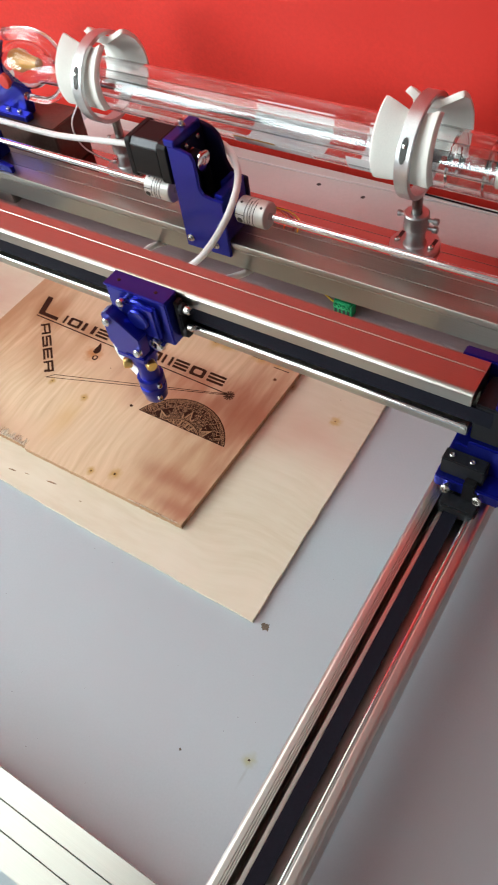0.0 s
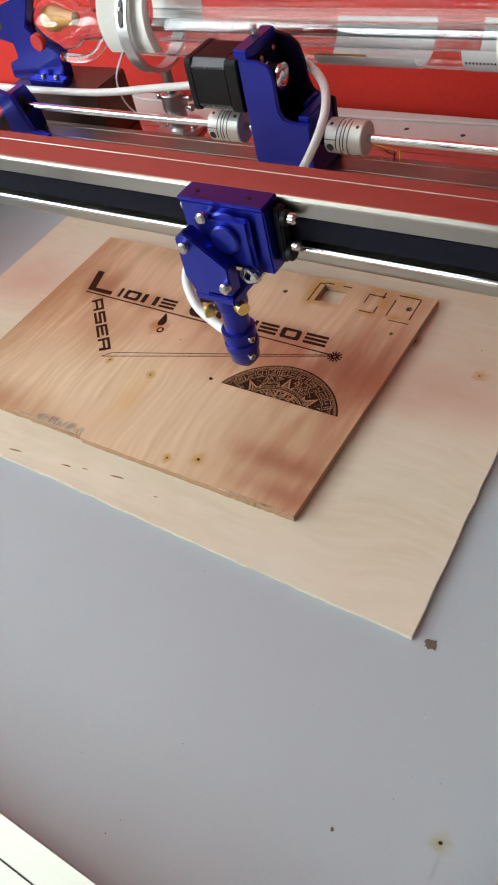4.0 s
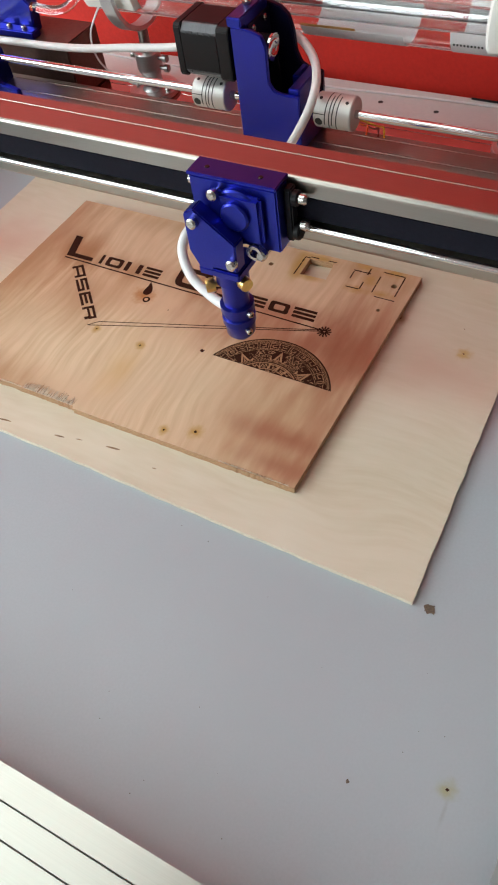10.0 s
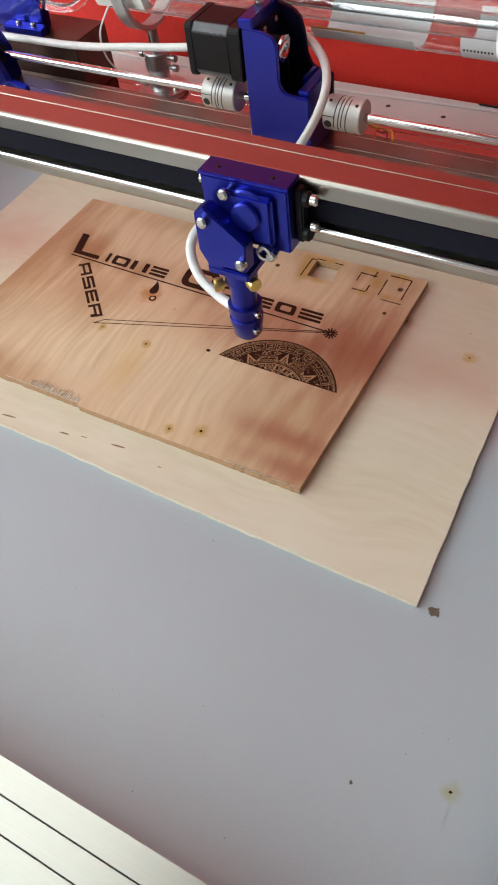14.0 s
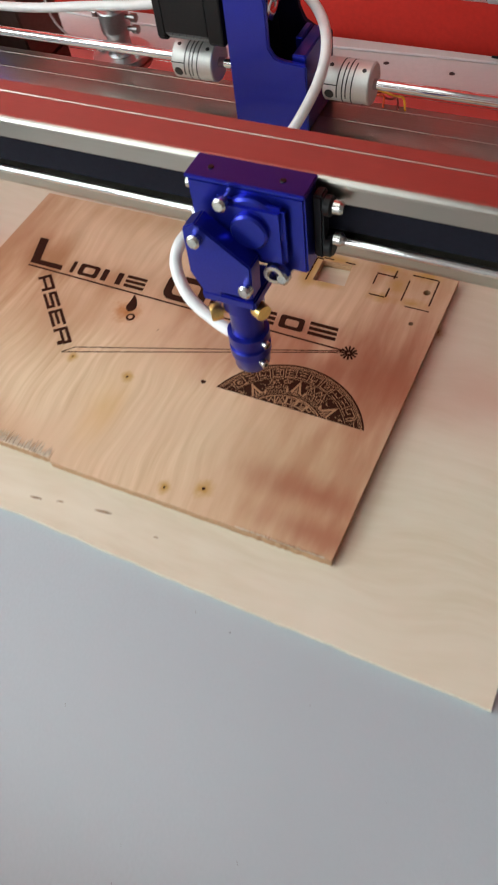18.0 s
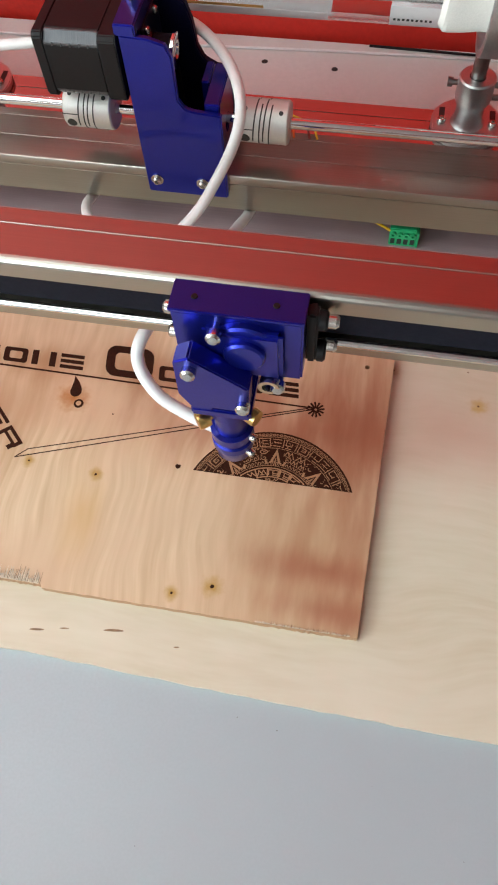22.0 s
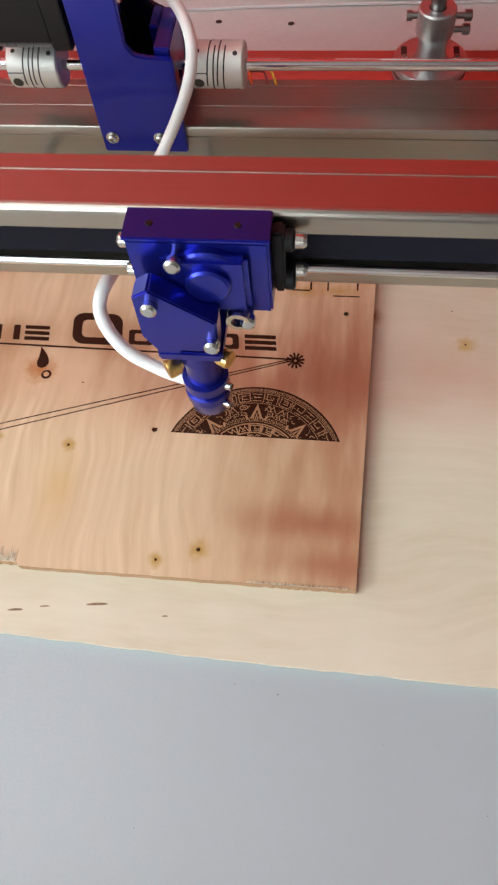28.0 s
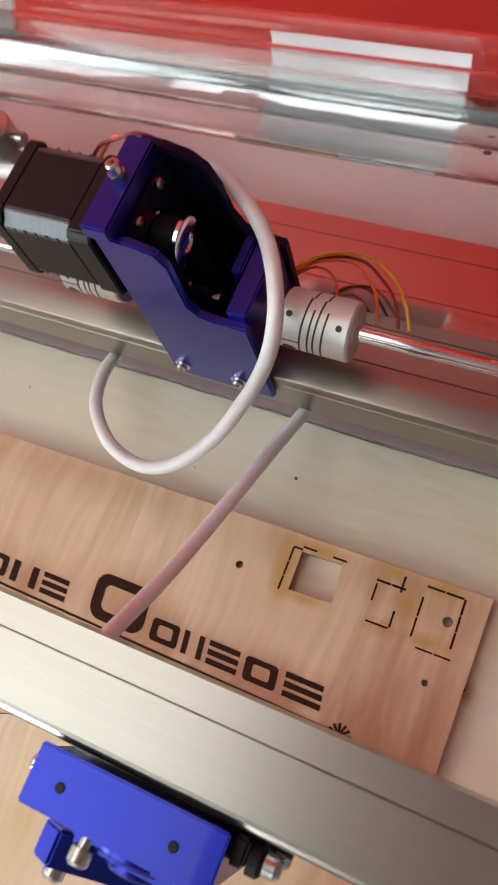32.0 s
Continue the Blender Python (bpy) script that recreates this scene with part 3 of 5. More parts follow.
part("pulley_axle", rod(B(), (RX0 + 11.1, -226, 46), (RX1 - 11.1, -226, 46), 2.5, 16), M_CHROME, rail)
part("idler_pulley", lathe(B(), (178.2, -226, 46), (1, 0, 0), [(0, 2.6), (0, 11), (1.2, 11), (1.6, 8.2), (11.8, 8.2), (12.2, 11), (13.4, 11), (13.4, 2.6)], 28, True), M_SATIN, rail)
for x in (RX0 + 11.8, RX1 - 14.0):
    part("bearing", lathe(B(), (x, -226, 46), (1, 0, 0), [(0, 2.6), (0, 8), (2.2, 8), (2.2, 2.6)], 24, True), M_CHROME, rail)
    part("bearing_seal", lathe(B(), (x + 0.8, -226, 46), (1, 0, 0), [(0, 8.1), (0, 8.6), (0.8, 8.6), (0.8, 8.1)], 24, True), M_RED, rail)

# cross beam of the gantry
BX0, BX1, BY0, BY1, BZ0, BZ1 = -560.0, 178.5, 103.6, 133.2, 106.5, 148.2
gantry = thing("gantry_beam", (-150, 120, BZ0), "aluminium gantry beam with steel rods and black belt", "gantry")
sec = [(-t, s) for s, t in guide_section(BZ0, BZ1, -BY1, -BY0, 11.0)]
# the top carries one shallow groove with a sloping rear flank
k = sec.index((BY1, BZ1))
sec[k:k + 1] = [(BY1, BZ1), (124.8, BZ1), (124.3, BZ1 - 0.5), (124.1, BZ1 - 0.5), (124.05, BZ1)]
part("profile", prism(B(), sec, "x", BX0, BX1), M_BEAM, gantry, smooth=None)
part("steel_rod", rod(B(), (BX0 + 1, BY0 + 0.8, BZ0 + 9.6), (BX1 - 1, BY0 + 0.8, BZ0 + 9.6), 2.1, 20), M_CHROME, gantry)
belt = part("drive_belt", box(B(), BX0 + 1, BX1 + 14, BY0 + 2.0, BY0 + 3.6, 121, 135), M_BELT, gantry, "black toothed belt")
bm = B()
for x in range(-555, 165, 5):
    box(bm, x, x + 2.6, BY0 + 3.65, BY0 + 4.7, 121.3, 134.7)
part("belt_teeth", bm, M_BELT, belt)

# carriage joining beam and side rail
car = gantry
part("end_plate", box(B(), BX1 - 19, BX1 + 46, 134.6, 143, 74.3, 147.5, 1), M_BLUE, car, "blue anodised end plate")
part("pulley_housing", box(B(), BX1 + 2, BX1 + 44, 106, 133.6, 104.4, 138, 1), M_BLACK, car, "black pulley housing at the beam end")
part("housing_cheek", box(B(), BX1 + 14, BX1 + 46, 106, 133.6, 138.2, 142, 0.8), M_BLUE, car)
part("carriage_plate", prism(B(), [(166, 90), (211.5, 90), (210.5, 150), (165, 150)], "z", 63, 74, 1.0), M_BLUE, car, "blue anodised carriage plate")
part("clamp_block", box(B(), 171.5, 220.5, 105, 133, 74.2, 96, 1), M_BLUE, car)
part("belt_clamp", box(B(), 180.5, 220.5, 103, 122, 96.2, 104, 1.2), M_BLUE, car, "blue belt clamp with small screws")
part("limit_switch", box(B(), 168, 197.5, 94, 104.6, 74.3, 90, 0.8), M_BLACK, car, "black limit switch")
part("switch_tab", box(B(), 186.5, 194.5, 88, 93.8, 62, 80, 0.5), M_DARK, car)
part("roller_block", box(B(), 174.5, 200.5, 77, 89.8, 52, 62.8, 1.5), M_BLACK, car, "black roller block")
for x in (176, 198):
    socket_screw("screw", (x, 89.8, 69), (0, -1, 0.25), 3.4, 6.5, car)
for x in (184.5, 193.5):
    socket_screw("screw", (x, 110, 104), (0, 0, 1), 2.4, 2.2, car)
socket_screw("screw", (205.5, 108, 104), (0, 0, 1), 2.8, 2.2, car, M_BRASS)
for x in (173.5, 187.5):
    socket_screw("screw", (x, 99, 90), (0, 0, 1), 2.0, 1.2, car)

# ---- drive shaft, couplings, motor bracket ----
SY, SZ = 276.5, 85.5
REAR = (-1.5, 6, -5.5)  # the motor bracket and motor sit this far from the drawing below
shaft = thing("drive_shaft", (-150, SY, SZ), "long polished steel drive shaft above the rear profile", "shaft")
part("shaft", rod(B(), (-430, SY, SZ), (-199, SY, SZ), 3.2, 20, 0.4), M_CHROME, shaft)
part("shaft", rod(B(), (-195, SY, SZ), (-92, SY, SZ), 3.2, 20, 0.4), M_CHROME, shaft)
part("shaft", rod(B(), (-89, SY, SZ), (400, SY, SZ), 3.2, 20, 0.4), M_CHROME, shaft)


def on_hub(x, a, r):
    return Vector((x, SY + r * math.cos(a), SZ + r * math.sin(a)))


def hub_groove(x0, x1, a0, a1, width, along_x, parent, name):
    """A narrow dark groove in the hub from one place (x, angle) to another, sunk almost flush."""
    bm, rows, n = B(), [], 20
    for i in range(n + 1):
        x, a = x0 + (x1 - x0) * i / n, radians(a0 + (a1 - a0) * i / n)
        if along_x:
            d = width / 12.5
            rows.append([bm.verts.new(on_hub(x, a + s, r)) for s, r in ((-d, 11.6), (-d, 12.56), (d, 12.56), (d, 11.6))])
        else:
            rows.append([bm.verts.new(on_hub(x + s, a, r)) for s, r in ((-width, 11.6), (-width, 12.56), (width, 12.56), (width, 11.6))])
    for p, q in zip(rows, rows[1:]):
        for i in range(4):
            bm.faces.new((p[i], p[(i + 1) % 4], q[(i + 1) % 4], q[i]))
    bm.faces.new(rows[0])
    bm.faces.new(rows[-1])
    return part(name, bm, M_INK, parent)


def coupling(x):
    c = thing("shaft_coupling", (x, SY, SZ), "silver aluminium beam coupling with spiral slits on the shaft", "coupling", "shaft couplings")
    prof = [(-15, 3.3), (-15, 11.6), (-14.1, 12.5), (14.1, 12.5), (15, 11.6), (15, 3.3)]
    body = part("body", lathe(B(), (x, SY, SZ), (1, 0, 0), prof, 64, True), M_COUPLING, c)
    for k in range(4):
        xs = x - 4.6 + 2.9 * k
        for turn in (0, 180):
            lo, hi = ((70, 205), (95, 250))[k % 2]
            hub_groove(xs + 1.0, xs - 1.0, lo + turn, hi + turn, 0.42, False, body, "slit")
    hub_groove(x - 15.0, x - 5.4, 166, 166, 0.3, True, body, "clamp_slit")
    for xx, a in ((x + 10.6, 118), (x - 10.6, 112), (x + 10.6, 230)):
        d = on_hub(xx, radians(a), 1.0) - Vector((xx, SY, SZ))
        part("set_screw", lathe(B(), on_hub(xx, radians(a), 11.4), d, [(0, 0), (0, 1.35), (1.2, 1.35), (1.2, 0)], 14), M_INK, body)
    d = on_hub(x, radians(194), 1.0) - Vector((x, SY, SZ))
    part("clamp_bore", lathe(B(), on_hub(x - 10.2, radians(194), 10.9), d, [(0, 0), (0, 3.0), (1.68, 3.0), (1.68, 0)], 20), M_SLOT, body)
    return c


coupling(-90.5)
coupling(-197.0)

brk = thing("motor_bracket", (-136, 272, 60), "blue anodised motor bracket bolted to the rear profile", "bracket", shift=REAR)
outline = [(-162, 46), (-110.5, 46), (-110.5, 108), (-125, 109), (-131, 110.5), (-134.5, 116), (-134.5, 142), (-137.5, 149), (-147, 152), (-162, 153)]
plate_f = part("front_plate", prism(B(), outline, "y", 250.5, 254.2, 0.8), M_BLUE, brk)
# rear plate with a rounded shoulder, mounting wall with a chunky top
outline = [(-162, 62), (-110.5, 62), (-110.5, 108), (-121, 109), (-128, 113), (-131.5, 121), (-133, 136), (-136, 146), (-142, 151.5), (-152, 154.5), (-162, 155)]
# Near black stands for the dark reflections inside the bracket.
part("rear_plate", prism(B(), outline, "y", 291, 296, 0.8), M_BLUE_SHADE, brk, "rear plate coloured nearly black as shaded inside")
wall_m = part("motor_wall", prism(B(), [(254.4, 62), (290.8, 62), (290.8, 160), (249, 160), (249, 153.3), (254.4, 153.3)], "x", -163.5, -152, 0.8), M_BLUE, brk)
# Added plate that paints the shaded inner face of the motor wall.
part("shade_plate", box(B(), -151.9, -150.8, 257.5, 290.5, 63, 152, 0.2), M_BLUE_SHADE, brk, "added near-black plate for the shaded bracket inside")
part("bearing_wall", prism(B(), [(254.4, 62), (290.8, 62), (290.8, 112), (254.4, 112)], "x", -121, -112, 0.8, holes=[circle(271.5, 87.5, 5.2, 20)]), M_BLUE, brk)
part("bearing_wall", box(B(), -126, -121.3, 272, 290.6, 74, 113, 0.8), M_BLUE, brk)
for x in (-155.3, -126.0):
    socket_screw("bolt", (x, 250.4, 57.0), (0, -1, 0), 2.6, 3.2, plate_f, washer=4.0)
screw = part("adjusting_screw", lathe(B(), (-158, 272, 160), (0, 0, 1), [(0.1, 0), (0.1, 1.7), (3.4, 1.7), (3.4, 2.7), (6.6, 2.7), (7.2, 2.1), (7.2, 1.3), (5, 1.2), (5, 0)], 18), M_SCREW, brk)
part("lock_nut", lathe(B(), (-158, 272, 160.1), (0, 0, 1), [(0, 0), (0, 3.4), (2.4, 3.4), (2.4, 0)], 6), M_SCREW, screw)
for y, z in ((281, 148), (263, 148)):
    socket_screw("screw", (-150.7, y, z), (1, 0, 0), 2.4, 2.0, wall_m)
PZ = 134
part("motor_pulley", lathe(B(), (-150.5, 268, PZ), (1, 0, 0), [(0, 0), (0, 9.5), (1.5, 9.5), (1.8, 7.2), (12, 7.2), (12.3, 9.5), (13.8, 9.5), (14, 9), (14, 4), (13.2, 3.6), (13.2, 0)], 32), M_CHROME, brk, "polished toothed motor pulley")
part("shaft_pulley", lathe(B(), (-150, 271.5, 87.5), (1, 0, 0), [(0, 0), (0, 10.5), (1.5, 10.5), (1.8, 8.6), (12, 8.6), (12.3, 10.5), (13.8, 10.5), (14, 6), (20, 6), (20, 3.3), (20, 0)], 32), M_CHROME, brk, "polished toothed shaft pulley")
bm = B()
hull = []
for cy, cz, r, a0, a1 in ((268, PZ, 8.4, 0.04, math.pi + 0.04), (271.5, 87.5, 9.8, math.pi + 0.04, 2 * math.pi + 0.04)):
    hull += [(cy + r * math.cos(a0 + (a1 - a0) * k / 14), cz + r * math.sin(a0 + (a1 - a0) * k / 14)) for k in range(15)]
inner = []
for cy, cz, r, a0, a1 in ((268, PZ, 7.3, 0.04, math.pi + 0.04), (271.5, 87.5, 8.7, math.pi + 0.04, 2 * math.pi + 0.04)):
    inner += [(cy + r * math.cos(a0 + (a1 - a0) * k / 14), cz + r * math.sin(a0 + (a1 - a0) * k / 14)) for k in range(15)]
part("timing_belt", prism(bm, hull, "x", -148.6, -139.4, holes=[inner]), M_BELT, brk, "black timing belt")

motor = thing("stepper_motor", (-185, 266, 112), "black stepper motor with bare steel middle section", "motor", shift=REAR)


def chamfered(c, h, k):
    y, z = c
    return [(y - h + k, z - h), (y + h - k, z - h), (y + h, z - h + k), (y + h, z + h - k), (y + h - k, z + h), (y - h + k, z + h), (y - h, z + h - k), (y - h, z - h + k)]


MC = (268.8, 132.0)
part("front_cap", prism(B(), chamfered(MC, 19.6, 2.4), "x", -174.2, -164, 0.6), M_DARK, motor)
stator = part("stator", prism(B(), chamfered(MC, 19.3, 4.6), "x", -204.2, -174.3, 0.3), M_LAMIN, motor, "bare laminated steel section")
part("stator_band", prism(B(), chamfered(MC, 19.6, 6.4), "x", -204.2, -174.3, 0.2), M_DARK, stator, "black coating on the flat sides")
for y in (-1, 1):
    for z in (-1, 1):
        ticks = B()
        for k in range(5):
            x = -199.5 + 5.0 * k
            prism(ticks, [(x - 0.35, MC[1] + z * 15.0), (x + 0.35, MC[1] + z * 15.0), (x + 0.35, MC[1] + z * 14.6 - z * 1.6), (x - 0.35, MC[1] + z * 14.6 - z * 1.6)][::z], "y", *sorted((MC[0] + y * 19.2, MC[0] + y * 19.75)))
        part("lamination_tick", ticks, M_LAMIN, stator)
cap = part("rear_cap", prism(B(), chamfered(MC, 19.6, 2.4), "x", -210.5, -204.3, 0.7), M_DARK, motor)
for y, z in ((-14, -14), (-14, 14), (14, 14), (14, -14)):
    part("cap_screw", lathe(B(), (-210.4, MC[0] + y, MC[1] + z), (-1, 0, 0), [(0, 0), (0, 2.6), (1.5, 2.4), (1.5, 0)], 14), M_SCREW, cap)
part("connector", box(B(), -199, -189, 288.6, 295, 128, 136, 0.6), M_FOAM, motor, "white plastic connector")
for mat, dx, lab in ((M_MAROON, 0, "thin dark red wire leaving the motor plug"), (M_ORANGE, 3, "thin orange wire leaving the motor plug")):
    single("wire", sweep(B(), [(-194 + dx, 297, 129), (-188 + dx, 302, 137), (-178, 302 + dx * 0.5, 143), (-168, 305, 145 - dx), (-160, 308, 138), (-156, 311, 128)], 0.8, 8), mat, lab, "wire", group="motor wires")

# ---- laser tube and its stands ----
TY, TZ, TR = 355.5, 128.0, 25.0
STAND_Y = 353.0
RING_Z = TZ + 6.0  # the clamp rings sit higher than the tube, on the foam
tube = thing("laser_tube", (-120, TY, TZ - TR), "long clear glass laser tube with inner bore and water jacket", "laser tube")
glass_t = part("outer_glass", pipe(B(), (-352, TY, TZ), (1, 0, 0), TR - 1.6, TR, 560, 64), M_GLASS, tube)
part("water_jacket", pipe(B(), (-345, TY, TZ), (1, 0, 0), 12.0, 13.2, 560, 40), M_WATER, tube)
part("bore", pipe(B(), (-345, TY, TZ), (1, 0, 0), 4.2, 5.4, 560, 28), M_WATER, tube)
prof = [(0, TR), (-5, TR - 1), (-10, TR - 5), (-15, 17), (-24, 14.5), (-52, 14.5), (-58, 16.5), (-65, 21), (-76, 24), (-88, 24.5), (-98, 22), (-105, 17), (-108, 11), (-108, 9.6), (-104, 15.6), (-97, 20.6), (-88, 23), (-76, 22.5), (-66, 19.6),
        (-59, 15.2), (-53, 13.1), (-23, 13.1), (-14, 15.6), (-9, TR - 6.5), (-4, TR - 2.6), (0, TR - 1.6)]
part("end_glass", lathe(B(), (-352.3, TY, TZ), (1, 0, 0), prof, 48, True), M_GLASS, tube)
part("side_nozzle", sweep(B(), [(-380, TY, TZ + 13), (-381, TY - 1, TZ + 24), (-391, TY - 3, TZ + 36), (-412, TY - 6, TZ + 40), (-440, TY - 8, TZ + 36)], 6.5, 18), M_GLASS, tube)
part("side_nozzle", sweep(B(), [(-372, TY - 10, TZ - 9), (-384, TY - 17, TZ - 20), (-400, TY - 20, TZ - 24), (-424, TY - 22, TZ - 22)], 4.0, 14), M_GLASS, tube)
part("electrode", lathe(B(), (-452, TY, TZ + 4), (1, 0, 0), [(0, 0), (0, 9), (4, 11), (14, 12), (22, 8), (40, 6), (40, 0)], 24), M_AMBER, tube, "amber coloured electrode")
part("terminal", lathe(B(), (-447, TY - 22, TZ - 8), (0, -1, 0), [(0, 0), (0, 8), (5, 8), (6, 7), (6, 0)], 20), M_RED, tube, "red plastic terminal")
part("inner_ring", pipe(B(), (64, TY, TZ), (1, 0, 0), 13.4, TR - 1.8, 3.0, 40), M_GLASS, tube)
part("inner_ring", pipe(B(), (96, TY, TZ), (1, 0, 0), 13.4, TR - 1.8, 2.5, 40), M_GLASS, tube)
part("electrode", pipe(B(), (104, TY, TZ), (1, 0, 0), 14, 14.8, 30, 40), M_SATIN, tube)


for o in tube.children:
    if o.name.split(".")[0] in ("outer_glass", "water_jacket", "bore", "end_glass", "side_nozzle", "inner_ring"):
        o.visible_shadow = False


def wrapped(x0, x1, a0, a1, r, t, name, mat, label, on=None):
    bm = B()
    n = 24
    rows = []
    for i in range(n + 1):
        a = radians(a0 + (a1 - a0) * i / n)
        rows.append([bm.verts.new((x, TY + rr * math.cos(a), TZ + rr * math.sin(a))) for x, rr in ((x0, r), (x1, r), (x1, r + t), (x0, r + t))])
    for p, q in zip(rows, rows[1:]):
        for i in range(4):
            bm.faces.new((p[i], p[(i + 1) % 4], q[(i + 1) % 4], q[i]))
    bm.faces.new(rows[0])
    bm.faces.new(rows[-1])
    return part(name, bm, mat, on or tube, label)


wrapped(-146, -62, 205, 365, TR + 0.05, 0.15, "label", M_TAG, "pale paper label wrapped under the tube")
tag = wrapped(-26, 24, 185, 365, TR + 0.05, 0.15, "label", M_TAG, "white paper label with a row of dark print")
for k in range(9):
    wrapped(-24 + 2.6 * k, -22.6 + 2.6 * k, 206, 211, TR + 0.21, 0.08, "print_bar", M_INK, "", tag)
wrapped(-146, -100, 199, 204, TR + 0.05, 0.1, "print_strip", M_AMBER, "thin brown printed strip")

def tube_stand(x, name_label):
    y = STAND_Y
    s = thing("tube_stand", (x, y, 30), name_label, "stand", "laser tube stands")
    flange = part("flange", prism(B(), circle(x, y, 24, 40), "z", 30.2, 35, 0.8, holes=[circle(x - 17, y, 2.2, 12), circle(x + 17, y, 2.2, 12)]), M_STAND, s)
    prof = [(0.1, 0), (0.1, 11.5), (1.5, 10.2), (4, 9.4), (12, 9.2), (15, 9.6), (17.5, 11.4), (20, 12.0), (33.5, 11.8), (34.5, 10.8), (34.5, 5.4), (29, 5.4), (29, 0)]
    part("post", lathe(B(), (x, y, 35), (0, 0, 1), prof, 36), M_STAND, s)
    part("pillar", rod(B(), (x, y, 65), (x, y, 92), 4.8, 24, 0.5), M_ROD, s, "dark steel pillar")
    for z in (64, 55):
        bm = rod(B(), (x + 11, y, z), (x + 17, y, z), 1.9, 12)
        lathe(bm, (x + 17, y, z), (1, 0, 0), [(0, 0), (0, 3.3), (4, 3.3), (4.6, 2.6), (4.6, 0)], 18)
        part("thumb_screw", bm, M_ROD, s)
    bm = rod(B(), (x - 11, y, 64), (x - 15, y, 64), 1.9, 12)
    lathe(bm, (x - 15, y, 64), (-1, 0, 0), [(0, 0), (0, 3.0), (3.4, 3.0), (3.4, 0)], 18)
    part("thumb_screw", bm, M_ROD, s)
    for dx in (-17, 17):
        socket_screw("screw", (x + dx, y - 2, 35.1), (0, 0, 1), 3.0, 2.8, flange)
        part("slot", box(B(), x + dx - 1.9, x + dx + 1.9, y + 1, y + 12, 34.9, 35.15), M_INK, flange)
    # ring round the foam, in two halves
    R0, R1, w = 40.0, 44.2, 6.5
    bm = lathe(B(), (x - w, TY, RING_Z), (1, 0, 0), [(0, R0), (0, R1 - 0.6), (0.6, R1), (2 * w - 0.6, R1), (2 * w, R1 - 0.6), (2 * w, R0)], 72, True)
    ring = part("ring", bm, M_STAND, s, "silver clamp ring")
    for a in (155, 25):
        d = Vector((0, math.cos(radians(a)), math.sin(radians(a))))
        t = Vector((0, -d.z, d.y))
        c = Vector((x, TY, RING_Z)) + d * (R1 - 0.8)
        bm = B()
        vs = [bm.verts.new(c + t * (10.5 * math.cos(2 * math.pi * k / 20)) + Vector((3.0 * math.sin(2 * math.pi * k / 20), 0, 0)) + d * 1.2) for k in range(20)]
        f = bm.faces.new(vs)
        out = bmesh.ops.extrude_face_region(bm, geom=[f])
        bmesh.ops.translate(bm, verts=[g for g in out["geom"] if isinstance(g, bmesh.types.BMVert)], vec=-d * 3)
        part("screw_pocket", bm, M_SLOT, ring)
        socket_screw("screw", c - t * 5 + d * 0.6, t, 2.2, 3.2, ring)
    return s


tube_stand(34.5, "silver aluminium tube stand with round clamp ring")
tube_stand(-317.0, "silver aluminium tube stand with round clamp ring")


R_FOAM = 39.2


def foam_pad(x, a0, a1, x0, x1, r0, flare):
    """A strip of foam that leaves the glass on its way up and spreads out beside the ring."""
    bm = B()
    n, m, thick = 26, 20, 7.0
    rows = [[], []]
    for i in range(n + 1):
        s = i / n
        a = radians(a0 + (a1 - a0) * s)
        for layer in (0, 1):
            row = []
            for j in range(m + 1):
                xx = x0 + (x1 - x0) * j / m
                xx *= 1 - 0.1 * s * s
                side = max(0.0, abs(xx) - 8.0) / 25.0
                inside = R_FOAM + (RING_Z - TZ) * math.sin(a) - thick
                r = r0 + (inside - r0) * s ** 1.1 + flare * side * (0.15 + s) + 0.5 * noise.noise((i * 0.25, j * 0.3, a0 + x)) + (thick * math.sqrt(max(0.06, 1 - (2 * j / m - 1) ** 16)) * math.sqrt(max(0.06, 1 - (2 * s - 1) ** 30)) if layer else 0)
                row.append(bm.verts.new((x + xx, TY + r * math.cos(a), TZ + r * math.sin(a))))
            rows[layer].append(row)
    for layer in (0, 1):
        for i in range(n):
            for j in range(m):
                q = [rows[layer][i][j], rows[layer][i + 1][j], rows[layer][i + 1][j + 1], rows[layer][i][j + 1]]
                bm.faces.new(q if layer else q[::-1])
    rim = [(i, 0) for i in range(n)] + [(n, j) for j in range(m)] + [(i, m) for i in range(n, 0, -1)] + [(0, j) for j in range(m, 0, -1)]
    for (a, b), (c, d) in zip(rim, rim[1:] + rim[:1]):
        bm.faces.new((rows[0][a][b], rows[0][c][d], rows[1][c][d], rows[1][a][b]))
    return single("foam_pad", bm, M_FOAM, "white foam pad bent between clamp ring and glass tube", "foam pad", group="foam pads", smooth=50)


for px in (34.5, -317):
    foam_pad(px, 203, 101, -33, 22, 25.4, 13)
    foam_pad(px, -30, 80, -24, 31, 25.4, 13)

# ---- left end: mirror bracket and shaft bearing ----
mir = thing("mirror_mount", (-450, 345, 30), "blue anodised mirror mount beside the tube end", "mirror mount")
part("base_block", box(B(), -497, -382, 318, 367, 30.3, 82, 1.2), M_BROWN, mir, "dark brown metal base block")
arm = part("upright", prism(B(), [(-504, 82.3), (-428, 82.3), (-424, 108), (-432, 114), (-446, 121), (-458, 133), (-440, 160), (-462, 158), (-504, 146), (-507, 122), (-485, 117), (-486, 103), (-502, 97)], "y", 331, 343, 1), M_BLUE, mir, "blue anodised plate with a notch and a side arm")
part("mirror_hole", lathe(B(), (-495, 330.9, 135), (0, -1, 0), [(0, 0), (0, 5.5), (0.3, 5.5), (0.3, 0)], 20), M_INK, arm)
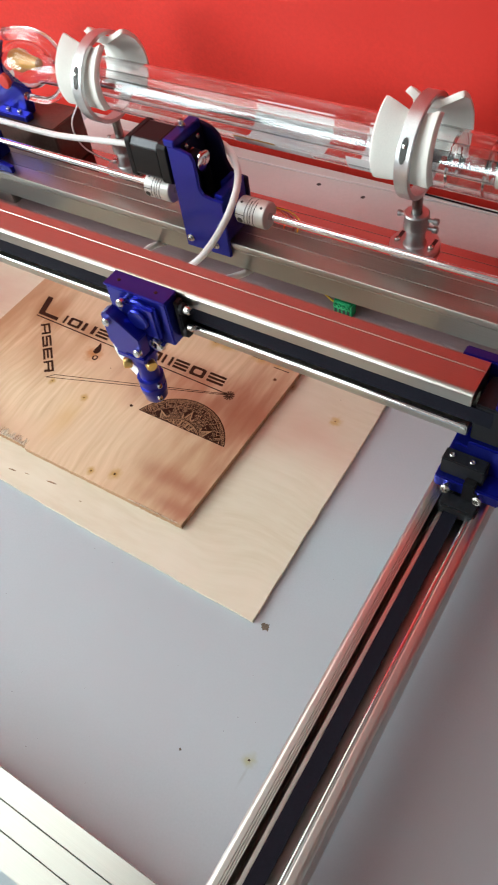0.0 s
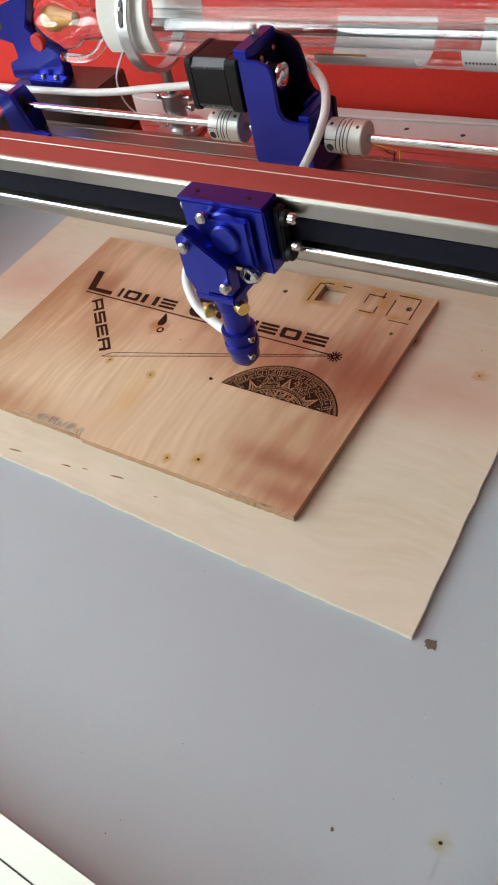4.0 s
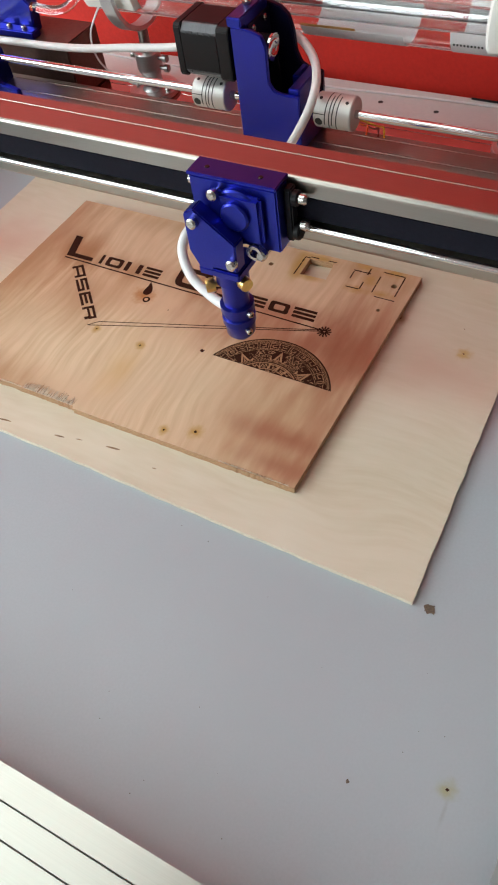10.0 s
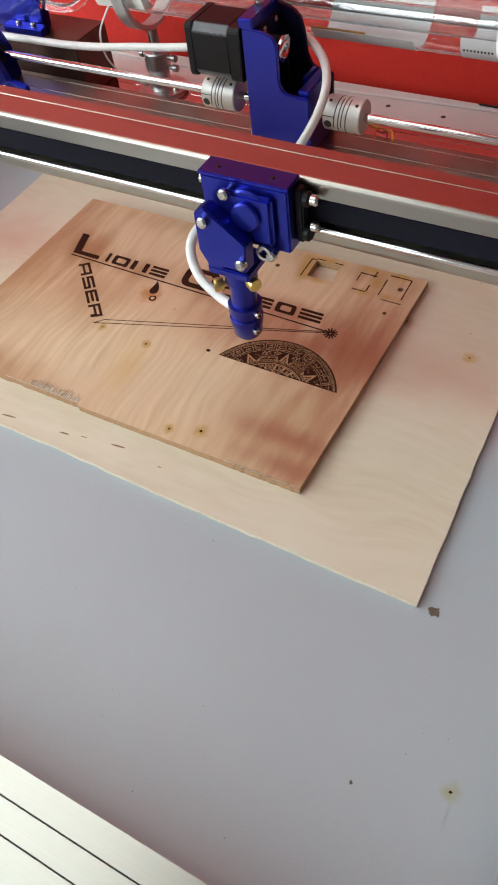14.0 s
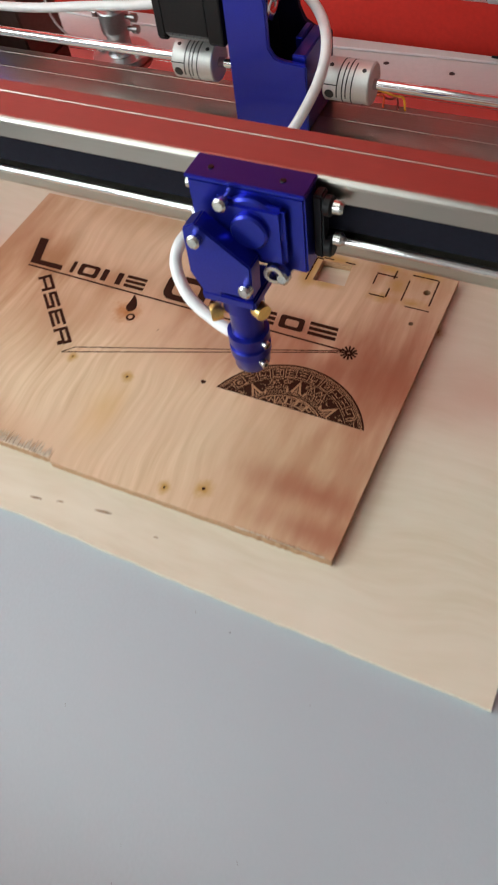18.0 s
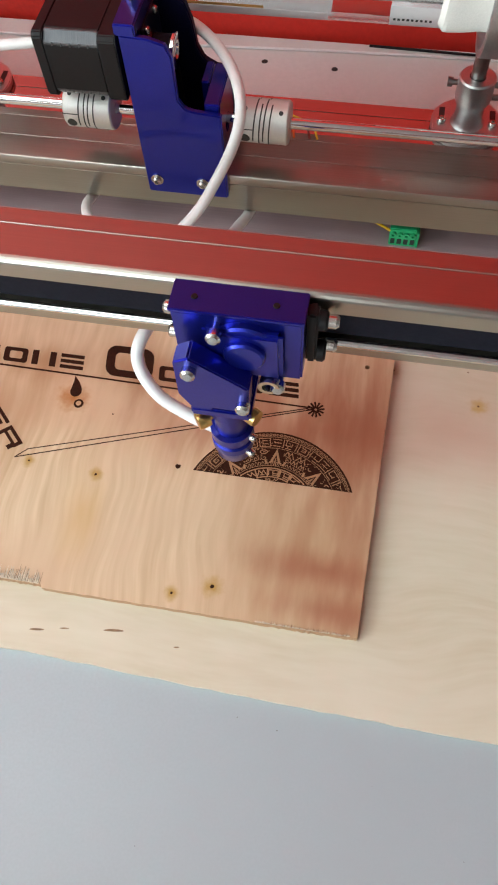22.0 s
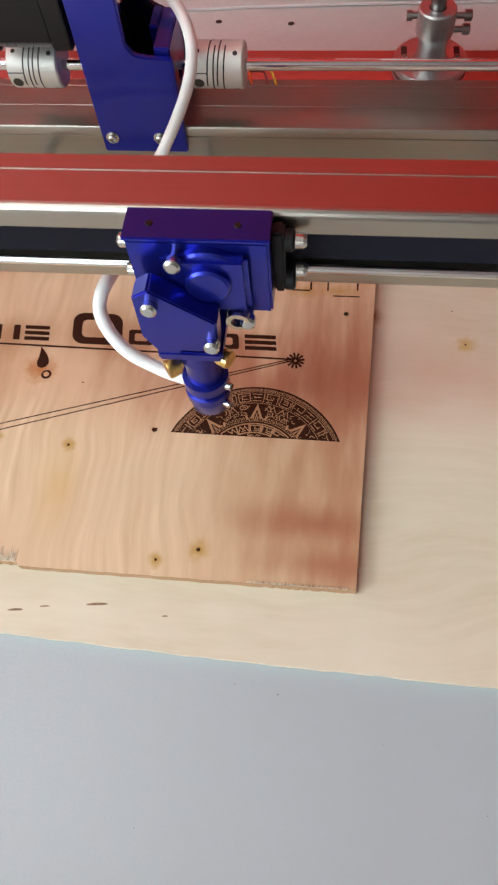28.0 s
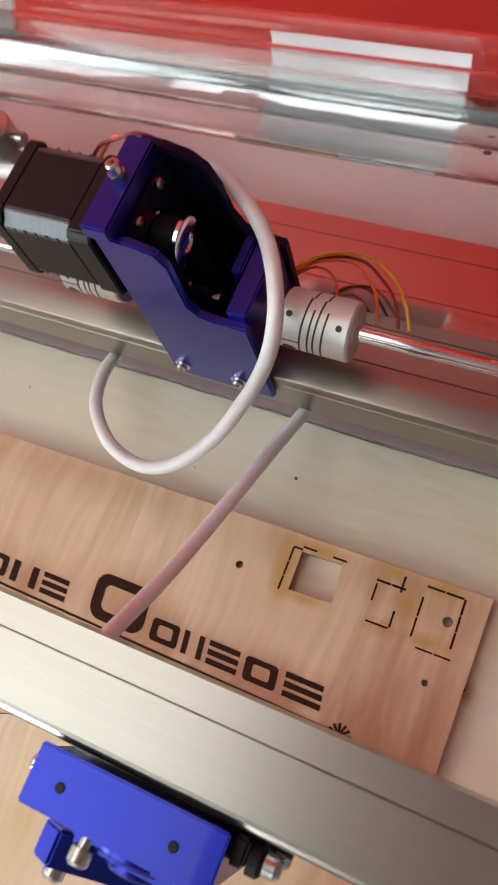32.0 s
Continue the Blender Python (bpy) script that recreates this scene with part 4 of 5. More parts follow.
part("foot", box(B(), -468, -420, 319, 330.8, 82.3, 89, 1), M_BLUE, mir)
for x in (-452, -434):
    socket_screw("screw", (x, 325, 89), (0, 0, 1), 2.8, 3, mir)
socket_screw("screw", (-472, 337, 155), (0, 0, 1), 2.6, 4, mir)

brg = thing("bearing_bracket", (-432, SY, 60), "blue anodised bracket holding the shaft end", "bracket", shift=(0, 4.5, -4))
part("plate", prism(B(), [(264, 60.3), (292, 60.3), (290, 88), (284, 104), (264, 104)], "x", -448, -438, 1), M_BLUE, brg)
face = part("front_plate", prism(B(), [(-454, 60.3), (-404, 60.3), (-404, 68), (-424, 72), (-434, 104), (-454, 110)], "y", 258.4, 263.8, 0.8), M_BLUE, brg, "stepped front plate of the bracket")
part("bearing", lathe(B(), (-438, 271.5, 89), (1, 0, 0), [(0, 3.3), (0, 8), (3, 8), (3, 3.3)], 28, True), M_DARK, brg)
for x in (-446, -428):
    socket_screw("bolt", (x, 258.3, 66), (0, -1, 0), 2.4, 3.0, face)

# ---- laser head on the beam ----
HX, HY = -76.0, 86.0
head = thing("laser_unit", (HX, HY, 24), "blue anodised laser head with air nozzle riding on the beam", "laser unit", shift=(0, -2, 1.5))
part("carriage_block", box(B(), HX - 21.5, HX + 34, 89.5, 103.5, 106, 147, 1.0), M_BLUE, head)
top_p = part("top_plate", box(B(), HX - 22, HX + 34.5, 88.5, 104.5, 147.2, 149.4, 0.5), M_BLUE, head)
for dx in (-12, 22):
    part("dowel", lathe(B(), (HX + dx, 96, 149.4), (0, 0, 1), [(0.02, 0), (0.02, 1.5), (0.5, 1.3), (0.5, 0)], 14), M_DARK, top_p)
part("side_plate", box(B(), HX + 34.2, HX + 39, 97, 104.5, 110, 144, 1), M_BLACK, head, "black roller housing")
part("roller", lathe(B(), (HX + 36, 100, 138), (1, 0, 0), [(3.2, 0), (3.2, 4.6), (6, 4.6), (7, 3.6), (7, 0)], 24), M_DARK, head)
part("roller", lathe(B(), (HX + 36, 100, 116), (1, 0, 0), [(3.2, 0), (3.2, 5.0), (6, 5.0), (7, 4.0), (7, 0)], 24), M_DARK, head)
part("mirror_plate", prism(B(), [(HX - 19, 132), (HX - 12, 136.5), (HX + 13, 117), (HX + 12, 97), (HX - 4, 97), (HX - 5, 92), (HX - 14, 92), (HX - 15, 97), (HX - 19.5, 106)], "y", 74, 84, 0.8), M_BLUE, head, "tilted blue mirror plate")
part("mirror_holder", lathe(B(), (HX + 10, 89.3, 130), (0, -1, 0), [(0, 0), (0, 15), (3, 15), (4, 14), (4, 9), (7, 9), (8, 8), (8, 0)], 36), M_BLUE, head)
part("mirror_plate", box(B(), HX - 8, HX + 26, 84.2, 89.3, 112, 143, 2), M_BLUE, head)
for dx, dz, y in ((-2, 142, 84), (-12, 128, 73.8), (10, 104, 74), (24, 106, 86)):
    bm = lathe(B(), (HX + dx, y, dz), (0, -1, 0.2), [(-6, 0), (-6, 2), (0, 2), (0, 3.3), (3.4, 3.3), (4.4, 2.2), (4.4, 0)], 18)
    part("adjusting_screw", bm, M_SCREW, head, "steel adjusting screw")
for dz in (143, 126):
    part("roller_bolt", lathe(B(), (HX + 43.2, 100, dz - 5), (1, 0, 0), [(0, 0), (0, 3.2), (3, 3.2), (4.5, 2), (4.5, 0)], 16), M_SCREW, head)
    part("roller_bolt", lathe(B(), (HX - 21.7, 97, dz - 4), (-1, 0, 0), [(0, 0), (0, 3.0), (4, 3.0), (5, 2), (5, 0)], 16), M_SCREW, head)
part("knurled_ring", lathe(B(), (HX + 20, 86, 108), (0, -1, 0), [(0, 3), (0, 5), (4, 5), (4, 3)], 24, True), M_SCREW, head)
prof = [(0, 0), (0, 2.6), (1.4, 4.0), (6, 8.2), (8, 9.6), (17, 10.2), (17.4, 11.0), (22, 11.0), (22.6, 9.6), (26, 9.6), (26.4, 11.0), (32, 11.0), (32.6, 8.4), (50, 8.2), (51, 10.4), (60, 10.4), (60, 0)]
noz = part("nozzle", lathe(B(), (HX, HY, 30), (0, 0, 1), prof, 48), M_BLUE, head, "turned blue air nozzle")
part("barrel_clamp", prism(B(), [(HX - 15, 73.5), (HX + 13, 73.5), (HX + 13, 100), (HX - 15, 100)], "z", 90.2, 96, 1.0), M_BLUE, head)
for a, z in ((-0.35, 58), (-0.55, 45)):
    d = Vector((math.cos(a), math.sin(a), 0))
    socket_screw("screw", Vector((HX, HY, z)) + d * 9.4, d, 2.2, 4.5, noz)
for a, z, r in ((-2.5, 79, 4.2), (-0.5, 86, 4.0)):
    d = Vector((math.cos(a), math.sin(a), 0))
    bm = lathe(B(), Vector((HX, HY, z)) + d * 7.4, d, [(0, 0), (0, 1.8), (4, 1.8), (4, r), (5, r + 0.3), (9, r + 0.3), (10, r), (10, 0)], 20)
    part("thumb_screw", bm, M_BRASS, noz, "brass thumb screw")
hose_in = sweep(B(), [(HX - 9, HY + 2, 52), (HX - 24, HY + 6, 54), (HX - 42, HY + 12, 62), (HX - 53, HY + 24, 74), (HX - 49, HY + 40, 82), (-116, 164, 66), (-110, 206, 46), (-105, 240, 31), (-101, 264, 21), (-98, 288, 14)], 3.4, 16, 12)
part("air_hose", hose_in, M_HOSE, head, "milky silicone air hose")

# ---- loose hoses, wires and plug ----
bm = sweep(B(), [(-640, 324, 83), (-520, 315, 81), (-377, 306, 87), (-300, 306, 95), (-246, 308, 101), (-205, 312, 109), (-170, 316, 120), (-146, 312, 122), (-131, 305, 120), (-116, 292, 115), (-105, 273, 111), (-101, 257, 104), (-104, 246, 92),
                 (-113, 236, 75), (-124, 224, 60), (-139, 211, 50), (-157, 205, 45), (-177, 210, 45), (-195, 226, 41), (-206, 246, 31), (-210, 264, 21), (-209, 280, 14), (-205, 290, 9)], 3.3, 16, 12)
single("water_hose", bm, M_HOSE, "milky silicone hose looping in front of the motor bracket", "hose")
for mat, pts, lab in (
        (M_YELLOW, [(-124, 304, 66), (-115, 330, 50), (-96, 339, 43), (-78, 328, 47), (-66, 309, 58.5), (-61, 298, 57)], "thin yellow wire arching behind the shaft coupling"),
        (M_ORANGE, [(-124, 304, 64), (-116, 326, 50), (-102, 333, 45), (-88, 323, 49), (-79, 308, 58.5), (-76, 298, 57)], "thin orange wire arching behind the shaft coupling"),
        (M_MAROON, [(-124, 305, 62), (-114, 331, 47), (-97, 337, 42), (-81, 325, 46), (-70, 308, 58), (-66, 298, 57)], "thin dark red wire arching behind the shaft coupling"),
        (M_ORANGE, [(-124, 304, 60), (-118, 322, 50), (-110, 324, 48), (-101, 314, 54), (-97, 303, 57)], "short orange wire behind the shaft coupling")):
    single("wire", sweep(B(), pts, 0.75, 8, 10), mat, lab, "wire", group="motor wires")
single("wire", sweep(B(), [(-330, 352, 31.5), (-352, 330, 60), (-352, 322, 92), (-338, 330, 120), (-334, 334, 140)], 0.9, 8, 12), M_LABEL, "thin white wire hanging beside the tube clamp", "wire")
single("cable", sweep(B(), [(-470, 458, 2.9), (-380, 452, 2.9), (-180, 455, 2.9), (-60, 460, 3.2), (120, 464, 2.9), (400, 462, 2.9)], 1.1, 8, 16), M_LABEL, "thin pale cable lying along the back of the bench", "cable")
single("cable", sweep(B(), [(-40, 470, 2.8), (120, 467, 2.8), (280, 470, 2.8), (520, 468, 2.8)], 1.0, 8, 12), M_BLACK, "thin black cable lying along the back of the bench", "cable")

plug = thing("terminal_plug", (6, 268, 0), "green plastic screw terminal plug lying under the rear profile", "plug", shift=(-1, 1, -0.2))
part("body", box(B(), -6, 11.4, 265, 275, 3.5, 19, 0.6), M_GREEN, plug)
for k in range(4):
    part("wire_entry", box(B(), -5.0 + 4.3 * k, -2.2 + 4.3 * k, 264.7, 265.3, 5.5, 10.2, 0.15), M_INK, plug)
    part("barrel", lathe(B(), (-3.6 + 4.3 * k, 264.9, 14.8), (0, -1, 0), [(0, 0), (0, 1.9), (1.8, 1.9), (1.8, 1.1), (0.4, 1.0), (0.4, 0)], 14), M_GREEN, plug)
part("end_cheek", box(B(), 11.5, 13.2, 264.4, 274, 3.5, 17, 0.5), M_GREEN, plug)
single("wire", sweep(B(), [(-7, 267, 16), (-17, 269, 20), (-27, 277, 18), (-41, 293, 9)], 0.9, 8), M_YELLOW, "short yellow wire leading to the green plug", "wire")
single("black_tube", sweep(B(), [(-260, -330, -120), (-120, -316, -40), (-20, -309, -6), (36, -308, 0), (62, -309, -2), (96, -316, -26), (130, -330, -90)], 6.8, 18), M_BLACK, "thick black flexible tube hanging at the bench edge", "tube")
M_SLAT = material("brown_wood", (0.26, 0.145, 0.075), 0.6, bump=0.1, scale=60, stretch=(1, 9, 1), vary=0.4)
single("wood_offcut", box(B(), 208.5, 241.5, -262, -204, 0.2, 9, 0.8), M_SLAT, "brown wooden offcut lying beside the rail end", "wood offcut")

# ---- plywood ----
random.seed(9)


def ragged(pts, step, amp):
    out = []
    for (x0, y0), (x1, y1) in zip(pts, pts[1:] + pts[:1]):
        n = max(1, int(math.hypot(x1 - x0, y1 - y0) / step))
        for k in range(n):
            t = k / n
            j = amp if 0 < k else 0
            out.append((x0 + (x1 - x0) * t + random.uniform(-j, j), y0 + (y1 - y0) * t + random.uniform(-j, j)))
    return out


sheet = thing("plywood_sheet", (-145, 110, 0), "thin pale plywood sheet with ragged front edge on the bench", "plywood sheet")
out = ragged([(-379, -29), (-250, -32), (-160, -33), (-60, -36), (89.8, -37.8), (88, 110), (86, 262.5), (-379, 262.5)], 9, 0.35)
bm = prism(B(), out, "z", 0.3, 3.5)
for f in bm.faces:
    f.material_index = 0 if abs(f.normal.z) > 0.5 else 1
part("sheet", bm, [M_SHEET, M_SHEET_EDGE], sheet, smooth=None)
M_KNOT = material("dark_knot", (0.36, 0.22, 0.11), 0.6, vary=0.5, scale=500)
for x, y, l, w in ((-211, -25, 6, 0.9), (-165, -21.3, 4, 0.8), (-150.5, -18.3, 2.6, 0.5), (-124.5, -15.2, 5.5, 0.9), (-90, -18.2, 1.5, 0.5), (-238, -27, 4, 0.6)):
    pts = [(x + l * math.cos(2 * math.pi * k / 12), y + (w if k < 7 else w * 0.5) * math.sin(2 * math.pi * k / 12) + 0.12 * l * math.cos(2 * math.pi * k / 12)) for k in range(12)]
    part("dark_streak", prism(B(), pts, "z", 3.5, 3.62), M_KNOT, sheet)
for x, y, r in ((57, 149, 0.7), (50, 172, 0.4), (4.5, 167, 1.2), (-98, 233, 0.9), (-262, 236, 0.5), (-150, 222, 0.4), (40, 225, 0.35)):
    spot(x, y, r, 3.5, M_BURN_SOFT, sheet, "burn_spot", 0.4, 12, 0.1)

PT = 9.0
plate = thing("engraved_board", (-150, 104, 3.5), "tan plywood board with burnt laser lettering and half-engraved round ornament", "engraved board")
frontedge = []
x = -306.0
while x < -168:
    frontedge.append((x, 1.2 + (random.uniform(-0.25, 0.4) if x > -214 else random.uniform(-0.5, 0.7))))
    x += 1.1 if x > -214 else 6
frontedge += [(-168, 1.2), (-167.2, -0.4)]
x = -160.0
while x < -2:
    y = 0.3 - 0.9 * (-x) / 166
    frontedge.append((x, y + (random.uniform(-0.4, 0.3) if x > -50 else random.uniform(-0.2, 0.2))))
    x += 1.4 if x > -50 else 5
outline = frontedge + [(0.9, 0.4), (6.0, 207.2), (-150, 205.8), (-302, 204.2)]
holes = [[(-80.6, 180.0), (-59.4, 180.6), (-61.0, 199.8), (-80.8, 198.8)], circle(-9.3, 191.0, 2.3, 14), circle(-10.7, 163.2, 1.5, 12), circle(-106.8, 182.8, 1.9, 12)]
bm = prism(B(), outline, "z", 3.75, PT, holes=holes)
bm.normal_update()
for f in bm.faces:
    f.material_index = 0 if abs(f.normal.z) > 0.5 else 1
part("board", bm, [M_PLATE, M_PLATE_EDGE], plate, smooth=None)

# burnt marks
for x, y, r in ((-77.2, 14.9, 1.7), (-97.9, 8.2, 1.2), (-155.9, 68.5, 1.3), (-196.8, 71.1, 1.1)):
    spot(x, y, r * 0.62, PT, M_BURN, plate, "burn_spot", 0.35, 12, 0.08)
spot(-110.1, 80.6, 1.5, PT, M_BURN, plate, "burn_spot", 0.35, 12, 0.12)
spot(-156.2, 108.3, 0.5, PT, M_BURN, plate, "burn_spot", 0.3, 8, 0.1)
part("burn_ring", prism(B(), circle(-178.6, 112.3, 3.0, 20), "z", PT, PT + 0.14, holes=[circle(-178.8, 112.5, 1.7, 16)]), M_BURN, plate)
# drop-shaped burn hanging from the underline
pts = []
for k in range(28):
    a = 2 * math.pi * k / 28
    up = max(0.0, math.sin(a))
    pts.append((-182.6 + 3.5 * math.cos(a) * (1 - 0.75 * up ** 1.5) - 3.4 * up ** 2, 120.4 + (3.8 if math.sin(a) < 0 else 10.5) * math.sin(a)))
part("burn_drop", prism(B(), pts, "z", PT, PT + 0.16), M_BURN, plate)

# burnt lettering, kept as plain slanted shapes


def burnt(name, polys, holes=(), h=0.16):
    bm = B()
    for p in polys:
        prism(bm, p, "z", PT, PT + h, holes=holes)
    return part(name, bm, M_BURN, plate)


def slab(x0, x1, y0, y1, base, k=-0.14):
    """A slanted bar: x shifts with the height over base."""
    return [(x0 + k * (y0 - base), y0), (x1 + k * (y0 - base), y0), (x1 + k * (y1 - base), y1), (x0 + k * (y1 - base), y1)]


def rounded(x0, x1, y0, y1, r, base, k=-0.14, n=6):
    pts = []
    for cx, cy, a0 in ((x1 - r, y1 - r, 0), (x0 + r, y1 - r, 90), (x0 + r, y0 + r, 180), (x1 - r, y0 + r, 270)):
        for i in range(n + 1):
            a = radians(a0 + 90 * i / n)
            px, py = cx + r * math.cos(a), cy + r * math.sin(a)
            pts.append((px + k * (py - base), py))
    return pts


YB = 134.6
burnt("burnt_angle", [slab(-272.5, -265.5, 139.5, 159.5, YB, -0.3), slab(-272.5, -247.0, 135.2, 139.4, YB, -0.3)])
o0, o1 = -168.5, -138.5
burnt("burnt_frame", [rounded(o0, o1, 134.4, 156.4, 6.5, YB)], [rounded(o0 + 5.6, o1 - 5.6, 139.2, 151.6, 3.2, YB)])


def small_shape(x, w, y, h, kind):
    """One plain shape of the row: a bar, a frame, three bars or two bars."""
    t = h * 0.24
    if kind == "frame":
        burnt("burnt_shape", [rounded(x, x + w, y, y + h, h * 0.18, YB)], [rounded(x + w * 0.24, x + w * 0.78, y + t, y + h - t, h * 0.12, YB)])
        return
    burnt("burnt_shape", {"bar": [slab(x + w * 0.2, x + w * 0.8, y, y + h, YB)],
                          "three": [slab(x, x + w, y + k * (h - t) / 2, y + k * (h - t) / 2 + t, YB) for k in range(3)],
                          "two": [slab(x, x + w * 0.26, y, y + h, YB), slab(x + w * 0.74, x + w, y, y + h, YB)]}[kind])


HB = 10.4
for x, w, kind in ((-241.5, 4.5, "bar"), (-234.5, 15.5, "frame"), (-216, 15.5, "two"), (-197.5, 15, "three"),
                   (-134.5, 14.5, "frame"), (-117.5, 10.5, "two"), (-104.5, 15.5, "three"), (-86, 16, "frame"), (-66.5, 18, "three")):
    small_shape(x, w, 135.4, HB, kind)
burnt("underline", [[(-272.6, 132.2), (-38, 129.6), (-38, 130.6), (-272.6, 133.4)]])


def oblique(u, v):
    """Points of the slanted column of shapes: u runs down it, v across."""
    o, a, b = Vector((-259.0, 124.2)), Vector((0.70, -0.71)), Vector((0.66, 0.52))
    p = o + a * u + b * v
    return (p.x, p.y)


def column_letter(u0, bars):
    """One burnt letter of the slanted word, from bars given as (along, along, up, up)."""
    burnt("burnt_letter", [[oblique(u0 + a, c), oblique(u0 + b, c), oblique(u0 + b, d), oblique(u0 + a, d)] for a, b, c, d in bars])


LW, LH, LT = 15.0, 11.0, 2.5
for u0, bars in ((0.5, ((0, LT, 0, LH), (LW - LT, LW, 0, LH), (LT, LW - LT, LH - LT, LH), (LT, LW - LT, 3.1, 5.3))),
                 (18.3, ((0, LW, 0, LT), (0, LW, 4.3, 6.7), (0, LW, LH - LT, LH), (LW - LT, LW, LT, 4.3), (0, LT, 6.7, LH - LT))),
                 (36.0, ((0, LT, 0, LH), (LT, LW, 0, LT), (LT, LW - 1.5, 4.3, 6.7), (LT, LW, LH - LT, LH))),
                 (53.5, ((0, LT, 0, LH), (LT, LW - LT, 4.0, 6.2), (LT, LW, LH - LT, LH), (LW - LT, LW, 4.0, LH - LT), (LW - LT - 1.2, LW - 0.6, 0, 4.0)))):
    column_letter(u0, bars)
# thin beam lines ending in a small burst
for (xa, ya), (xb, yb) in (((-206.0, 72.0), (-42, 128.3)), ((-199.8, 78.2), (-42, 129.6)), ((-206.0, 72.0), (-199.8, 78.2))):
    d = Vector((yb - ya, xa - xb)).normalized() * 0.28
    burnt("thin_line", [[(xa - d.x, ya - d.y), (xb - d.x, yb - d.y), (xb + d.x, yb + d.y), (xa + d.x, ya + d.y)]])
for k in range(12):
    a = 2 * math.pi * k / 12 + 0.2
    c, s = math.cos(a), math.sin(a)
    burnt("burst_ray", [[(-37.6 + 0.8 * c - 0.45 * s, 129.4 + 0.8 * s + 0.45 * c), (-37.6 + 0.8 * c + 0.45 * s, 129.4 + 0.8 * s - 0.45 * c), (-37.6 + 5.2 * c + 0.6 * s, 129.4 + 5.2 * s - 0.6 * c), (-37.6 + 5.2 * c - 0.6 * s, 129.4 + 5.2 * s + 0.6 * c)]])

# cut marks beside the square hole
for x0, y0, x1, y1 in ((-88.5, 177.0, -87.9, 198.5), (-88.5, 176.2, -84, 176.8), (-88.3, 198.0, -83.5, 198.6), (-84, 199.4, -62, 200.0),
                       (-47.0, 196.4, -26, 197.1), (-46.6, 178.0, -46.1, 196.0), (-35.6, 178.4, -35.0, 203), (-46, 177.6, -35, 178.1), (-25.6, 178, -25.1, 197), (-25, 201.3, -8, 201.9), (-8.3, 179.0, -7.7, 202), (-26, 176.6, -7.7, 177.2),
                       (-22, 174.2, -6, 174.6)):
    x0, x1, y0, y1 = x0 + 3.1, x1 + 3.1, y0 + 1.4, y1 + 1.4
    if x1 - x0 > y1 - y0:
        y0, y1 = y0 - 0.2, y1 + 0.2
    else:
        x0, x1 = x0 - 0.2, x1 + 0.2
    n = max(1, int(max(x1 - x0, y1 - y0) / 7))
    for k in range(n):
        if random.random() < 0.82:
            ex, ey = (x1 - x0) / n, (y1 - y0) / n
            if x1 - x0 > y1 - y0:
                q = [(x0 + ex * k, y0), (x0 + ex * (k + 0.93), y0), (x0 + ex * (k + 0.93), y1), (x0 + ex * k, y1)]
            else:
                q = [(x0, y0 + ey * k), (x1, y0 + ey * k), (x1, y0 + ey * (k + 0.93)), (x0, y0 + ey * (k + 0.93))]
            burnt("cut_mark", [q], h=0.1)
# half-finished round ornament: a burnt segment above the raster line with bare wood detail
CX, CY, RO, CUT = -55.8, 62.2, 48.7, 79.8
random.seed(12)
M_BARE = material("bare_engraved_wood", (0.44, 0.235, 0.12), 0.55, bump=0.1, scale=500, vary=0.25)
a0 = math.asin((CUT - CY) / RO)
edge = [(CX + RO * math.cos(a0 + (math.pi - 2 * a0) * k / 90), CY + RO * math.sin(a0 + (math.pi - 2 * a0) * k / 90)) for k in range(91)]
part("ornament_ground", prism(B(), edge, "z", PT, PT + 0.10), M_BURN, plate, "dark burnt half disc")


def polar(r, a):
    return (CX + r * math.cos(a), CY + r * math.sin(a))


def inlay(bm, pts):
    """A flat bare piece laid on the burnt ground, if it lies above the raster line."""
    if min(p[1] for p in pts) < CUT + 0.15:
        return
    vs = [bm.verts.new((x, y, PT + 0.18)) for x, y in pts]
    low = [bm.verts.new((x, y, PT + 0.10)) for x, y in pts]
    bm.faces.new(vs)
    for i in range(len(vs)):
        bm.faces.new((low[i - 1], low[i], vs[i], vs[i - 1]))


def arc_piece(r0, r1, b0, b1, n=3):
    return [polar(r0, b0 + (b1 - b0) * k / n) for k in range(n + 1)] + [polar(r1, b1 + (b0 - b1) * k / n) for k in range(n + 1)]


def band(name, r0, r1, n, fill, skip=0.0):
    bm = B()
    for k in range(n):
        if random.random() >= skip:
            w = math.pi / n
            inlay(bm, arc_piece(r0, r1, k * w, k * w + w * fill, 2))
    if len(bm.faces):
        part(name, bm, M_BARE, plate)
    else:
        bm.free()


STEP = [0]


def stroke(bm, pts, w):
    """A thin bare line through points given as (radius, angle), each piece a hair higher than the last."""
    for (ra, aa), (rb, ab) in zip(pts, pts[1:]):
        p, q = Vector(polar(ra, aa)), Vector(polar(rb, ab))
        d = q - p
        if d.length < 1e-4:
            continue
        n = Vector((-d.y, d.x)).normalized() * (w / 2)
        e = d.normalized() * (w / 2)
        quad = [p - e - n, q + e - n, q + e + n, p - e + n]
        if min(v.y for v in quad) < CUT + 0.1:
            continue
        STEP[0] = (STEP[0] + 1) % 40
        z = PT + 0.16 + 0.001 * STEP[0]
        top = [bm.verts.new((v.x, v.y, z)) for v in quad]
        low = [bm.verts.new((v.x, v.y, PT + 0.10)) for v in quad]
        bm.faces.new(top)
        for i in range(4):
            bm.faces.new((low[i - 1], low[i], top[i], top[i - 1]))


